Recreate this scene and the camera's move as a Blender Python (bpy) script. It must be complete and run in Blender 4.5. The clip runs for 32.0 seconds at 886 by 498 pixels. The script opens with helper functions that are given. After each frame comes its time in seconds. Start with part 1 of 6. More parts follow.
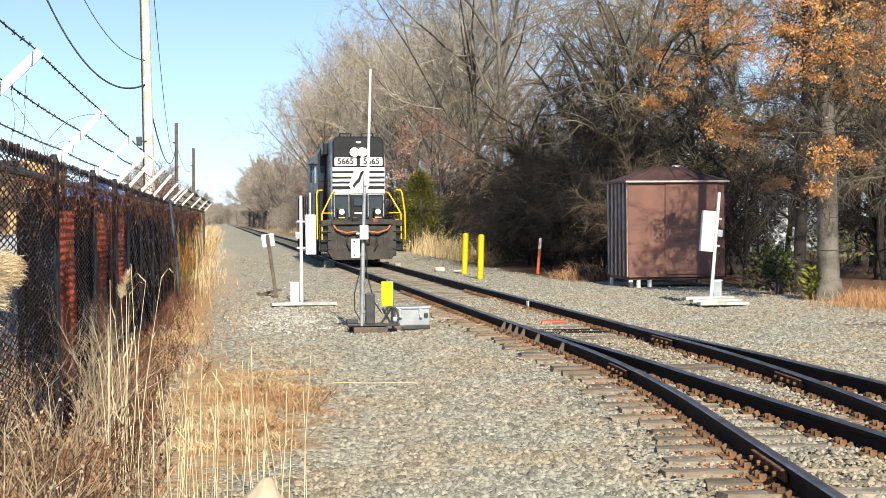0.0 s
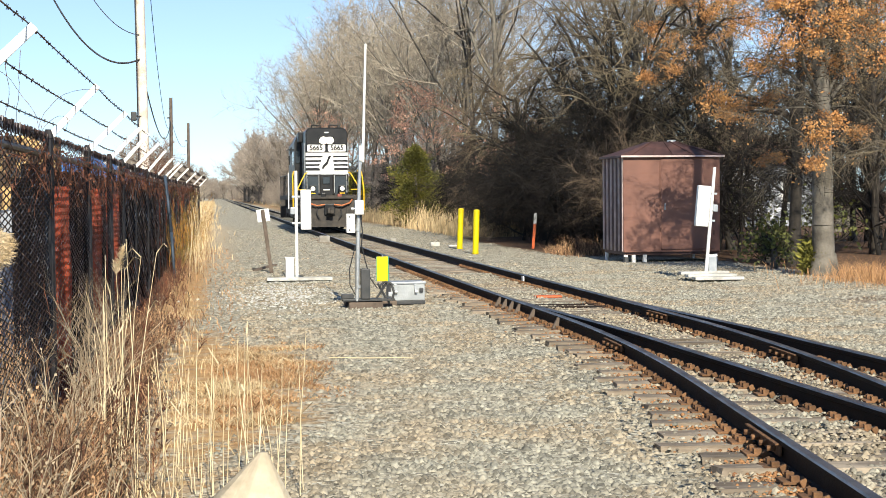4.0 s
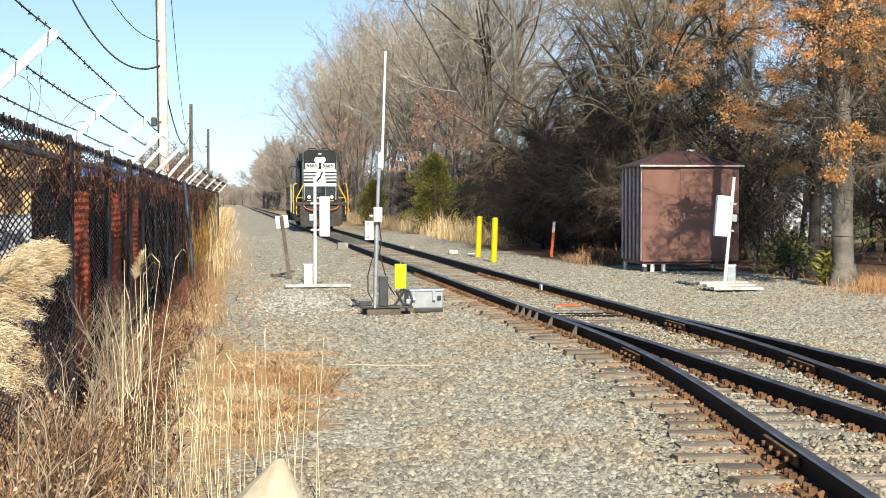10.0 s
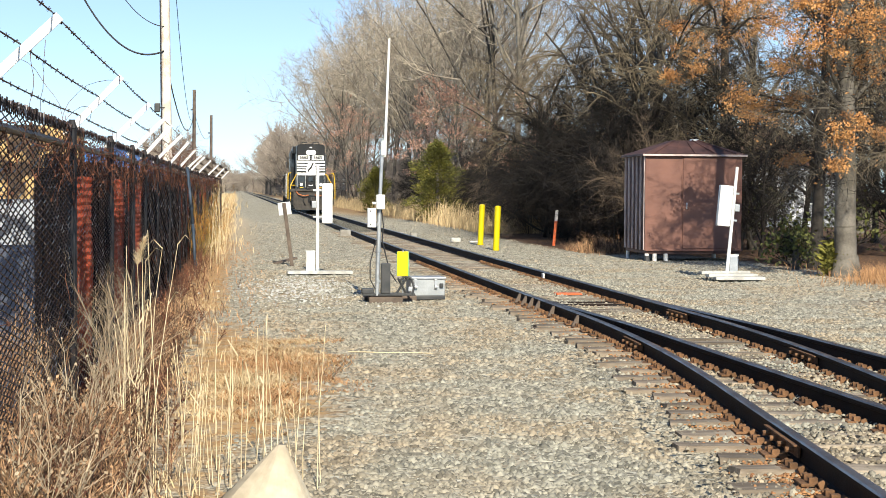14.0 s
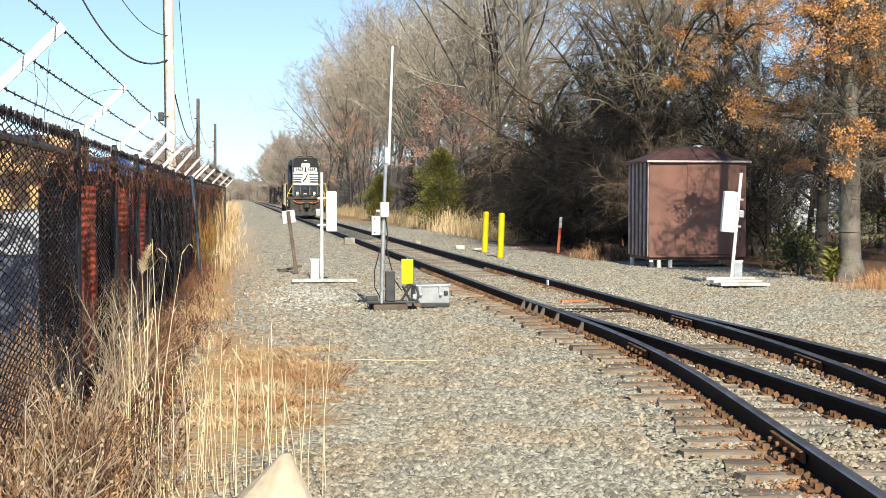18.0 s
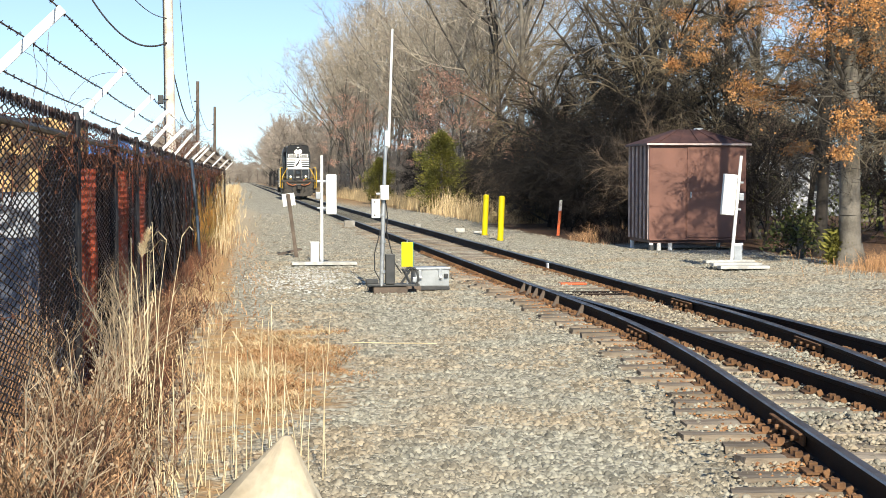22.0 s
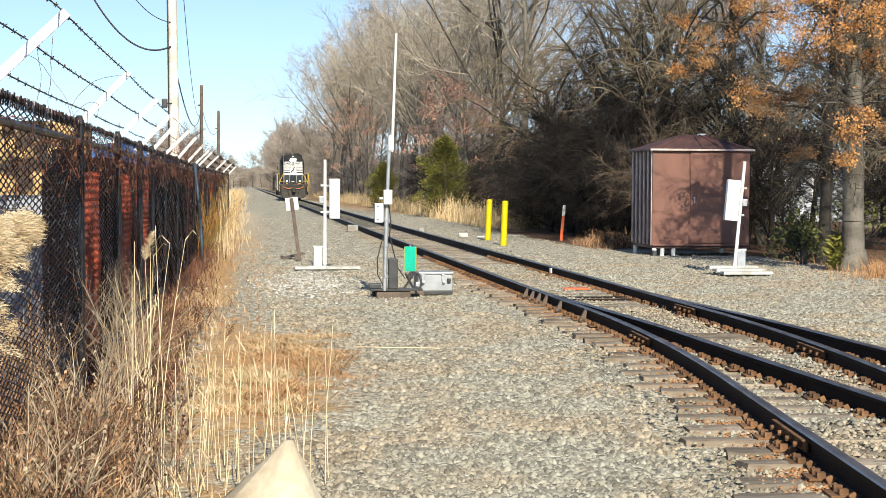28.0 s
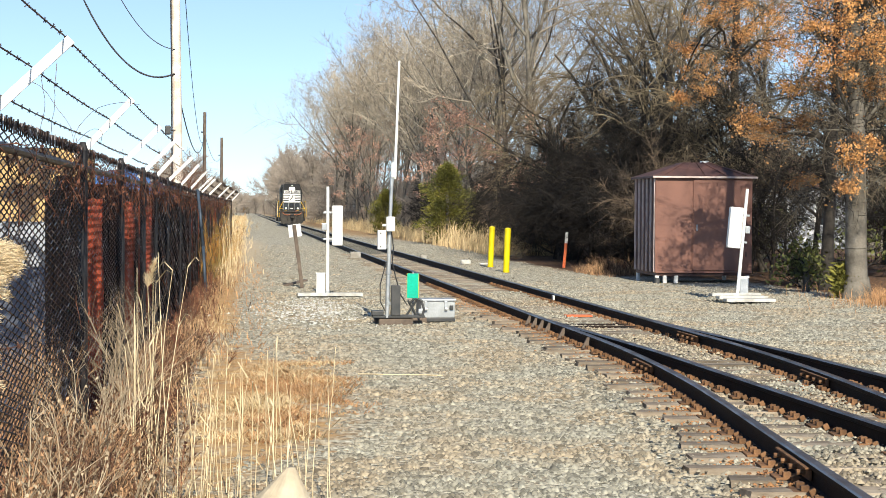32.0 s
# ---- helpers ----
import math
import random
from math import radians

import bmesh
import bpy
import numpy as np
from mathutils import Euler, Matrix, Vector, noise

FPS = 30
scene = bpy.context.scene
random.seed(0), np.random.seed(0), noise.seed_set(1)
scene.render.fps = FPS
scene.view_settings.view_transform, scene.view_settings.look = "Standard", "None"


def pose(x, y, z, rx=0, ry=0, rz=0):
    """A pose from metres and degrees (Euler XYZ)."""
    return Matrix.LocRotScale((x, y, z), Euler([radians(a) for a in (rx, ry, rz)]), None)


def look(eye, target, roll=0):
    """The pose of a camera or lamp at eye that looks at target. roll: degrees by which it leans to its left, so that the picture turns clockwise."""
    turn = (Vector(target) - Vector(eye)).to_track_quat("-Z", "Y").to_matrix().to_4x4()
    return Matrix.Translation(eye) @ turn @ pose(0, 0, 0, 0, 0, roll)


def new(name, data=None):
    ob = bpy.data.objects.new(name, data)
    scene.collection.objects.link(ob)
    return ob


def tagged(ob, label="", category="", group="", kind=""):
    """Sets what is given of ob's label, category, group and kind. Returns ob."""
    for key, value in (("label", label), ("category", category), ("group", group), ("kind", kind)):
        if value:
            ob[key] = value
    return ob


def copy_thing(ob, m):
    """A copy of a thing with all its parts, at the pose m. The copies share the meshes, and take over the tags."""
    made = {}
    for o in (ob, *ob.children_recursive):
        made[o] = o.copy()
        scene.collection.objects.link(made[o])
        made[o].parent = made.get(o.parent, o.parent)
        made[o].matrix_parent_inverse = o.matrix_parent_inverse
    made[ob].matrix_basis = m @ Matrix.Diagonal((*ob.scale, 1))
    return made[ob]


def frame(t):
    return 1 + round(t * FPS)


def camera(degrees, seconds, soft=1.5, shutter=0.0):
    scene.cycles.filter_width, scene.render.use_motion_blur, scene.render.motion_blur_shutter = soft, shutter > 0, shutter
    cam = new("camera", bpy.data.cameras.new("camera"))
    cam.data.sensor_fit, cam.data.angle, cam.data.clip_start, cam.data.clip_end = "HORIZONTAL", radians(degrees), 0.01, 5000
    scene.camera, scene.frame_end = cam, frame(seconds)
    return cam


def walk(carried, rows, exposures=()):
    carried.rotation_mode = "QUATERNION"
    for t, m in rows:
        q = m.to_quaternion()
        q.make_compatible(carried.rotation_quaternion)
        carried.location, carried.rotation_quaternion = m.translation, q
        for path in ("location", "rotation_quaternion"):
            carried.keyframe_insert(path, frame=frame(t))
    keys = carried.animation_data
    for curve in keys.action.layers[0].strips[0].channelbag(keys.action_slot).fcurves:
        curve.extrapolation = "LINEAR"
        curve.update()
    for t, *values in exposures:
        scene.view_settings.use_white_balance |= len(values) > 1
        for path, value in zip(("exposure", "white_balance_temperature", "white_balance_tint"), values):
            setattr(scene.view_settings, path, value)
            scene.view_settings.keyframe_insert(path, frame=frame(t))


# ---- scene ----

# ---- camera ----
EYE = (0.0, 0.0, 1.71)
cam = camera(32.0, 32.0, soft=0.7)


def view(yaw, pitch, roll):
    """Camera pose: yaw to the right of +y, pitch up, roll, in degrees."""
    return Matrix.Translation(EYE) @ pose(0, 0, 0, 0, 0, -yaw) @ pose(0, 0, 0, 90 + pitch) @ pose(0, 0, 0, 0, 0, roll)


SWAY = [(0, 8.237, -1.11, -0.442), (0.5, 8.621, -1.245, -0.57), (1, 8.678, -1.364, -0.531), (1.5, 8.808, -1.492, -0.345),
        (2, 8.8, -1.843, -0.214), (2.5, 8.681, -1.933, -0.295), (4.5, 8.341, -2.049, -0.444), (5, 8.303, -1.736, -0.094),
        (5.5, 8.052, -1.782, 0.37), (6, 7.83, -1.697, 0.667), (6.5, 7.817, -1.516, 0.549), (7, 7.872, -1.651, 0.204),
        (7.5, 7.726, -1.584, 0.025), (8, 7.815, -1.627, -0.161), (8.5, 7.85, -1.842, -0.006), (9, 7.826, -1.906, 0),
        (9.5, 7.848, -1.904, -0.047), (10, 7.727, -1.745, -0.037), (10.5, 7.662, -1.628, 0.151), (11, 7.882, -1.524, 0.189),
        (11.5, 7.913, -1.917, 0.246), (12, 7.968, -2.059, 0.222), (12.5, 7.98, -2.43, 0.327), (13, 7.79, -2.422, 0.245),
        (13.5, 7.622, -2.126, 0.312), (14, 7.64, -2.198, 0.364), (14.5, 7.658, -2.222, 0.175), (16.5, 7.43, -2.351, 0.051),
        (17, 7.458, -1.916, 0.17), (17.5, 7.288, -1.813, 0.116), (18, 7.48, -1.923, 0.074), (18.5, 7.517, -1.971, 0.126),
        (19, 7.352, -2.101, 0.142), (19.5, 7.306, -2.262, 0.091), (20, 7.143, -2.616, -0.112), (20.5, 7.015, -2.714, -0.218),
        (21, 6.887, -2.649, -0.244), (21.5, 7.786, -2.562, -0.144), (22, 7.483, -2.556, 0.069), (22.5, 7.218, -2.743, 0.123),
        (23, 7.105, -3.071, 0.014), (23.5, 7.088, -3.24, 0.265), (24, 7.294, -3.34, 0.317), (24.5, 7.56, -3.436, 0.305),
        (26.5, 7.778, -3.209, 0.144), (27, 7.741, -3.038, 0.065), (27.5, 7.636, -2.491, 0.141), (28, 7.367, -2.382, 0.263),
        (28.5, 7.419, -2.498, 0.087), (29, 7.417, -2.487, 0.068), (29.5, 7.184, -2.135, -0.21), (30, 7.168, -1.72, 0.046),
        (30.5, 7.295, -1.465, 0.028), (31, 7.345, -1.408, 0.194), (31.5, 7.216, -1.432, 0.605), (32, 7.263, -1.383, 0.328)]
walk(cam, [(t, view(a, b, c)) for t, a, b, c in SWAY])

# ---- world and sun ----
SUN_FROM = Vector((0.04, -1.0, 0.65)).normalized()
world = bpy.data.worlds.new("sky")
scene.world = world
world.use_nodes = True
_n, _l = world.node_tree.nodes, world.node_tree.links
_sky = _n.new("ShaderNodeTexSky")
_sky.sky_type = "NISHITA"
_sky.sun_disc = False
_sky.sun_elevation = math.asin(SUN_FROM.z)
_sky.sun_rotation = math.atan2(SUN_FROM.x, SUN_FROM.y)
_sky.altitude = 1200
_sky.air_density, _sky.dust_density, _sky.ozone_density = 1.0, 0.2, 1.6
_tc, _up = _n.new("ShaderNodeTexCoord"), _n.new("ShaderNodeVectorMath")
_up.inputs[1].default_value = (0, 0, 0.06)
_l.new(_tc.outputs["Generated"], _up.inputs[0])
_nm = _n.new("ShaderNodeVectorMath")
_nm.operation = "NORMALIZE"
_l.new(_up.outputs[0], _nm.inputs[0])
_l.new(_nm.outputs[0], _sky.inputs[0])
_l.new(_sky.outputs[0], _n["Background"].inputs[0])
_n["Background"].inputs[1].default_value = 0.113
sun = new("sun", bpy.data.lights.new("sun", "SUN"))
sun.data.energy, sun.data.angle, sun.data.color = 5.0, radians(0.53), (1.0, 0.92, 0.755)
sun.matrix_world = look(SUN_FROM * 100, (0, 0, 0))
scene.view_settings.exposure = 0.55

# ---- materials ----


def mat(name, base, second=None, rough=0.8, metal=0.0, scale=8.0, fine=60.0, bump=0.3, spec=0.4, rnd=0.0, emit=0.0, split=(0.4, 0.62), isl=0.0):
    """Two-scale noise material. second: the colour of stains or wear; rnd, isl: brightness steps from object to object, piece to piece."""
    m = bpy.data.materials.new(name)
    m.use_nodes = True
    n, l = m.node_tree.nodes, m.node_tree.links
    b = n["Principled BSDF"]
    tc = n.new("ShaderNodeTexCoord")
    big, small = n.new("ShaderNodeTexNoise"), n.new("ShaderNodeTexNoise")
    big.inputs["Scale"].default_value, big.inputs["Detail"].default_value = scale, 5
    small.inputs["Scale"].default_value, small.inputs["Detail"].default_value = fine, 4
    for x in (big, small):
        l.new(tc.outputs["Object"], x.inputs["Vector"])
    ramp = n.new("ShaderNodeValToRGB")
    ramp.color_ramp.elements[0].position, ramp.color_ramp.elements[1].position = split
    ramp.color_ramp.elements[0].color = (*base, 1)
    ramp.color_ramp.elements[1].color = (*(second or [c * 0.75 for c in base]), 1)
    l.new(big.outputs[0], ramp.inputs[0])
    mul = n.new("ShaderNodeMix")
    mul.data_type, mul.blend_type = "RGBA", "MULTIPLY"
    mul.inputs[0].default_value = 1.0
    mr = n.new("ShaderNodeMapRange")
    mr.inputs[3].default_value, mr.inputs[4].default_value = 0.72, 1.25
    l.new(small.outputs[0], mr.inputs[0])
    l.new(ramp.outputs[0], mul.inputs[6])
    l.new(mr.outputs[0], mul.inputs[7])
    col = mul.outputs[2]
    for amount, node, socket in ((rnd, "ShaderNodeObjectInfo", "Random"), (isl, "ShaderNodeNewGeometry", "Random Per Island")):
        if amount:
            oi = n.new(node)
            m2 = n.new("ShaderNodeMapRange")
            m2.inputs[3].default_value, m2.inputs[4].default_value = 1 - amount, 1 + amount
            l.new(oi.outputs[socket], m2.inputs[0])
            mx = n.new("ShaderNodeMix")
            mx.data_type, mx.blend_type = "RGBA", "MULTIPLY"
            mx.inputs[0].default_value = 1.0
            l.new(col, mx.inputs[6])
            l.new(m2.outputs[0], mx.inputs[7])
            col = mx.outputs[2]
    l.new(col, b.inputs["Base Color"])
    r = n.new("ShaderNodeMapRange")
    r.inputs[3].default_value, r.inputs[4].default_value = max(0.05, rough - 0.12), min(1, rough + 0.12)
    l.new(big.outputs[0], r.inputs[0])
    l.new(r.outputs[0], b.inputs["Roughness"])
    b.inputs["Metallic"].default_value = metal
    b.inputs["Specular IOR Level"].default_value = spec
    if bump:
        bp = n.new("ShaderNodeBump")
        bp.inputs["Strength"].default_value, bp.inputs["Distance"].default_value = bump, 0.01
        l.new(small.outputs[0], bp.inputs["Height"])
        l.new(bp.outputs[0], b.inputs["Normal"])
    if emit:
        b.inputs["Emission Color"].default_value = (*base, 1)
        b.inputs["Emission Strength"].default_value = emit
    return m


def wire_mat(name):
    """Old fence wire: mostly dark and rusty, glints painted in as scattered bright pieces."""
    m = bpy.data.materials.new(name)
    m.use_nodes = True
    n, l = m.node_tree.nodes, m.node_tree.links
    geo, ramp = n.new("ShaderNodeNewGeometry"), n.new("ShaderNodeValToRGB")
    e = ramp.color_ramp.elements
    e[0].position, e[0].color = 0.0, (0.016, 0.011, 0.010, 1)
    e[1].position, e[1].color = 1.0, (0.50, 0.47, 0.46, 1)
    e.new(0.5).color = (0.035, 0.020, 0.016, 1)
    e.new(0.78).color = (0.11, 0.055, 0.042, 1)
    e.new(0.90).color = (0.22, 0.19, 0.19, 1)
    l.new(geo.outputs["Random Per Island"], ramp.inputs[0])
    b = n["Principled BSDF"]
    l.new(ramp.outputs[0], b.inputs["Base Color"])
    b.inputs["Roughness"].default_value, b.inputs["Metallic"].default_value = 0.55, 0.2
    return m


M = dict(
    rail=mat("rail_steel", (0.012, 0.010, 0.010), (0.026, 0.017, 0.013), 0.75, 0, 6, 90, 0.3, spec=0.15, rnd=0.1),
    railhead=mat("worn_rail_head", (0.22, 0.21, 0.21), (0.13, 0.11, 0.10), 0.38, 0.85, 3, 60, 0.1),
    rust=mat("rusty_iron", (0.20, 0.105, 0.05), (0.10, 0.052, 0.028), 0.9, 0.1, 9, 80, 0.5, rnd=0.3),
    tie=mat("weathered_tie", (0.33, 0.275, 0.21), (0.15, 0.12, 0.09), 0.95, 0, 5, 45, 0.9, rnd=0.28),
    stone=mat("ballast_stone", (0.276, 0.264, 0.214), (0.295, 0.244, 0.172), 0.9, 0, 0.8, 50, 0.5, isl=0.52, split=(0.42, 0.6)),
    galv=mat("galvanised_steel", (0.50, 0.52, 0.53), (0.36, 0.38, 0.40), 0.45, 0.6, 6, 80, 0.1),
    white=mat("white_paint", (0.80, 0.80, 0.78), (0.66, 0.65, 0.62), 0.5, 0, 4, 50, 0.05),
    dullstone=mat("dull_concrete", (0.34, 0.33, 0.30), (0.24, 0.22, 0.19), 0.95, 0, 5, 60, 0.4),
    concrete=mat("pale_concrete", (0.56, 0.56, 0.52), (0.38, 0.37, 0.34), 0.9, 0, 5, 60, 0.3),
    yellow=mat("yellow_plastic", (0.64, 0.54, 0.003), (0.55, 0.45, 0.003), 0.4, 0, 3, 40, 0.03),
    green=mat("green_reflective", (0.0, 0.42, 0.28), (0.0, 0.36, 0.24), 0.4, 0, 3, 40, 0.03),
    orange=mat("orange_plastic", (0.72, 0.13, 0.03), (0.50, 0.12, 0.05), 0.55, 0, 6, 60, 0.1),
    darkbox=mat("dark_grey_enamel", (0.035, 0.038, 0.04), (0.06, 0.06, 0.06), 0.5, 0, 6, 60, 0.1),
    greybox=mat("grey_enamel", (0.42, 0.44, 0.45), (0.33, 0.35, 0.36), 0.45, 0.2, 5, 60, 0.08),
    shed=mat("brown_painted_steel", (0.205, 0.096, 0.070), (0.165, 0.077, 0.057), 0.5, 0, 1.5, 40, 0.05),
    shedroof_shade=mat("brown_roof_and_shade_sheet", (0.105, 0.052, 0.044), (0.06, 0.032, 0.03), 0.6, 0, 2, 40, 0.1),
    bark=mat("grey_bark", (0.12, 0.105, 0.088), (0.06, 0.052, 0.044), 0.95, 0, 4, 30, 1.0, rnd=0.3),
    palebark=mat("pale_bark", (0.19, 0.17, 0.14), (0.085, 0.075, 0.06), 0.95, 0, 2.5, 25, 0.9),
    twig=mat("bare_twig", (0.42, 0.365, 0.285), (0.22, 0.185, 0.145), 0.95, 0, 0.5, 9, 0, rnd=0.3),
    fartwig=mat("far_twig", (0.37, 0.315, 0.26), (0.24, 0.20, 0.165), 0.95, 0, 0.5, 9, 0, rnd=0.25),
    shadetwig=mat("shade_dark_twig", (0.017, 0.013, 0.011), (0.007, 0.006, 0.005), 0.95, 0, 0.6, 12, 0, rnd=0.3),
    oakleaf=mat("dry_oak_leaf", (0.62, 0.32, 0.11), (0.38, 0.17, 0.06), 0.8, 0, 1.5, 20, 0, isl=0.4),
    pinkleaf=mat("dry_beech_leaf", (0.62, 0.36, 0.26), (0.42, 0.22, 0.15), 0.8, 0, 1.5, 20, 0, isl=0.4),
    cedar=mat("cedar_foliage", (0.19, 0.175, 0.03), (0.07, 0.075, 0.018), 0.85, 0, 1.0, 20, 0, isl=0.5),
    ivy=mat("evergreen_leaf", (0.10, 0.105, 0.022), (0.035, 0.042, 0.012), 0.7, 0, 2.0, 20, 0, isl=0.5),
    drygrass=mat("dry_grass", (0.62, 0.49, 0.29), (0.42, 0.30, 0.16), 0.9, 0, 2.0, 20, 0, isl=0.35),
    rustgrass=mat("reddish_grass", (0.46, 0.265, 0.125), (0.32, 0.17, 0.08), 0.9, 0, 2.0, 20, 0, isl=0.35),
    reed=mat("reed_stem", (0.68, 0.57, 0.38), (0.54, 0.43, 0.26), 0.7, 0, 4.0, 40, 0, isl=0.25),
    plume=mat("reed_plume", (0.74, 0.61, 0.41), (0.52, 0.39, 0.225), 0.9, 0, 16.0, 60, 0, isl=0.3),
    weed=mat("dead_weed", (0.38, 0.23, 0.125), (0.09, 0.045, 0.028), 0.95, 0, 3.0, 30, 0, isl=0.8),
    vine=mat("dead_vine", (0.19, 0.075, 0.042), (0.07, 0.03, 0.02), 0.95, 0, 2.0, 30, 0, isl=0.5),
    mesh=mat("fence_wire", (0.045, 0.037, 0.033), (0.03, 0.02, 0.017), 0.45, 0.5, 5, 60, 0),
    fencepost=mat("dull_zinc_post", (0.03, 0.03, 0.034), (0.016, 0.012, 0.012), 0.55, 0.4, 5, 60, 0.1),
    chain=wire_mat("chain_link_wire"),
    barb=mat("barbed_wire", (0.07, 0.055, 0.05), (0.11, 0.07, 0.05), 0.7, 0.4, 5, 60, 0),
    redpanel=mat("rust_red_sheet", (0.42, 0.085, 0.04), (0.09, 0.024, 0.016), 0.75, 0, 2.6, 30, 0.4, spec=0.2),
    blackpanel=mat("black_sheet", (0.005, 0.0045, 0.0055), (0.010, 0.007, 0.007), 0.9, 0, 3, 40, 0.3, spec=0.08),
    yardmix=mat("weathered_crate_boards", (0.30, 0.32, 0.35), (0.03, 0.035, 0.05), 0.7, 0, 11, 40, 0.1, split=(0.46, 0.54)),
    paleyard=mat("pale_sheet", (0.55, 0.57, 0.60), (0.10, 0.11, 0.13), 0.6, 0, 3, 40, 0.1),
    tan=mat("tan_sheet", (0.50, 0.33, 0.14), (0.05, 0.03, 0.018), 0.8, 0, 4.5, 20, 0.2, split=(0.44, 0.54)),
    navy=mat("navy_cover", (0.016, 0.022, 0.042), (0.07, 0.08, 0.11), 0.8, 0, 9, 40, 0.1, spec=0.1, split=(0.5, 0.6)),
    blue=mat("blue_sheet", (0.05, 0.16, 0.42), (0.04, 0.12, 0.32), 0.5, 0, 3, 40, 0.1),
    bluepipe=mat("weathered_blue_pipe", (0.055, 0.08, 0.115), (0.035, 0.045, 0.06), 0.6, 0.2, 4, 40, 0.1),
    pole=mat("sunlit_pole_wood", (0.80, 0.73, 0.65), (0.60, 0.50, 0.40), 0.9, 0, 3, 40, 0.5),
    browntwig=mat("brown_twig", (0.19, 0.14, 0.098), (0.03, 0.022, 0.016), 0.95, 0, 0.6, 12, 0, rnd=0.3),
    autumnvine=mat("autumn_creeper", (0.40, 0.20, 0.05), (0.14, 0.12, 0.035), 0.9, 0, 1.5, 20, 0, isl=0.5),
    oaktwig=mat("oak_twig", (0.17, 0.14, 0.095), (0.05, 0.04, 0.03), 0.95, 0, 0.6, 12, 0, rnd=0.2),
    rustdust=mat("rust_stained_stone", (0.36, 0.185, 0.08), (0.22, 0.105, 0.05), 0.95, 0, 3, 40, 0.4, isl=0.35),
    shadebark=mat("shade_black_bark", (0.022, 0.018, 0.015), (0.012, 0.010, 0.009), 0.95, 0, 4, 30, 1.0, rnd=0.3),
    darkbark=mat("dark_bark", (0.05, 0.042, 0.034), (0.028, 0.024, 0.02), 0.95, 0, 4, 30, 1.0, rnd=0.3),
    oldpole=mat("old_pole_wood", (0.15, 0.115, 0.09), (0.09, 0.07, 0.055), 0.9, 0, 3, 40, 0.5),
    cable=mat("black_cable", (0.02, 0.02, 0.022), (0.03, 0.03, 0.03), 0.6),
    loco=mat("black_loco_paint", (0.0065, 0.007, 0.008), (0.012, 0.012, 0.013), 0.40, 0, 2, 30, 0.05),
    locogrey=mat("dusty_black_steel", (0.034, 0.031, 0.028), (0.065, 0.056, 0.047), 0.75, 0, 4, 40, 0.2),
    handrail=mat("yellow_handrail", (0.80, 0.50, 0.02), (0.66, 0.40, 0.02), 0.45),
    lamp=mat("headlight", (1.0, 0.84, 0.62), (1.0, 0.88, 0.70), 0.3, 0, 3, 40, 0, emit=9.0),
    marker=mat("marker_lens", (0.9, 0.88, 0.8), (0.8, 0.78, 0.7), 0.2, 0, 3, 40, 0, emit=0.4),
    hose=mat("orange_hose", (0.48, 0.16, 0.06), (0.36, 0.12, 0.05), 0.7),
    red=mat("faded_red_paint", (0.26, 0.07, 0.05), (0.16, 0.05, 0.04), 0.6),
    glass=mat("dark_window_glass", (0.02, 0.025, 0.03), (0.03, 0.035, 0.04), 0.08, 0, 3, 40, 0, 0.8),
    cream=mat("cream_sacking", (0.60, 0.53, 0.40), (0.44, 0.36, 0.25), 0.85, 0, 3, 25, 0.3),
    palestem=mat("pale_dead_stem", (0.48, 0.39, 0.27), (0.28, 0.20, 0.125), 0.9, 0, 3.0, 30, 0, isl=0.3),
    edgetwig=mat("mossy_twig", (0.25, 0.20, 0.125), (0.05, 0.038, 0.027), 0.95, 0, 0.5, 9, 0, rnd=0.3),
    shedtrim=mat("pale_rib_trim", (0.60, 0.50, 0.46), (0.45, 0.36, 0.33), 0.5, 0, 4, 40, 0.05),
    brick=mat("brown_brick", (0.24, 0.13, 0.10), (0.17, 0.10, 0.08), 0.9, 0, 6, 60, 0.4),
)

# ---- mesh helpers ----


def finish(name, me, material, parent=None, label="", smooth=False):
    if material:
        for m in material if isinstance(material, (list, tuple)) else (material,):
            me.materials.append(m)
    if smooth:
        me.shade_smooth()
    ob = new(name, me)
    if parent:
        ob.parent = parent
    if label:
        ob["label"] = label
    return ob


def part(name, bm, material, parent, label="", smooth=False):
    me = bpy.data.meshes.new(name)
    bm.to_mesh(me)
    bm.free()
    return finish(name, me, material, parent, label, smooth)


def empty(name, m=None, **tags):
    ob = new(name)
    if m is not None:
        ob.matrix_world = m
    return tagged(ob, **tags)


def box(bm, c, s, bevel=0.0, m=None):
    """A bevelled box with centre c and size s."""
    r = bmesh.ops.create_cube(bm, size=1.0)
    vs = r["verts"]
    for v in vs:
        v.co = Vector((v.co.x * s[0], v.co.y * s[1], v.co.z * s[2]))
    if bevel:
        es = list({e for v in vs for e in v.link_edges})
        k = bmesh.ops.bevel(bm, geom=es, offset=bevel, segments=2, affect="EDGES", profile=0.5)
        vs = list({v for f in k["faces"] for v in f.verts} | {v for v in vs if v.is_valid})
    for v in vs:
        if m is not None:
            v.co = m @ v.co
        v.co += Vector(c)
    return bm


def rod(bm, a, b, r0, r1=None, n=10):
    """A capped round bar from a to b."""
    a, b = Vector(a), Vector(b)
    d = b - a
    q = Vector((0, 0, 1)).rotation_difference(d.normalized()).to_matrix().to_4x4()
    bmesh.ops.create_cone(bm, cap_ends=True, segments=n, radius1=r0, radius2=r0 if r1 is None else r1, depth=d.length,
                          matrix=Matrix.Translation((a + b) / 2) @ q)
    return bm


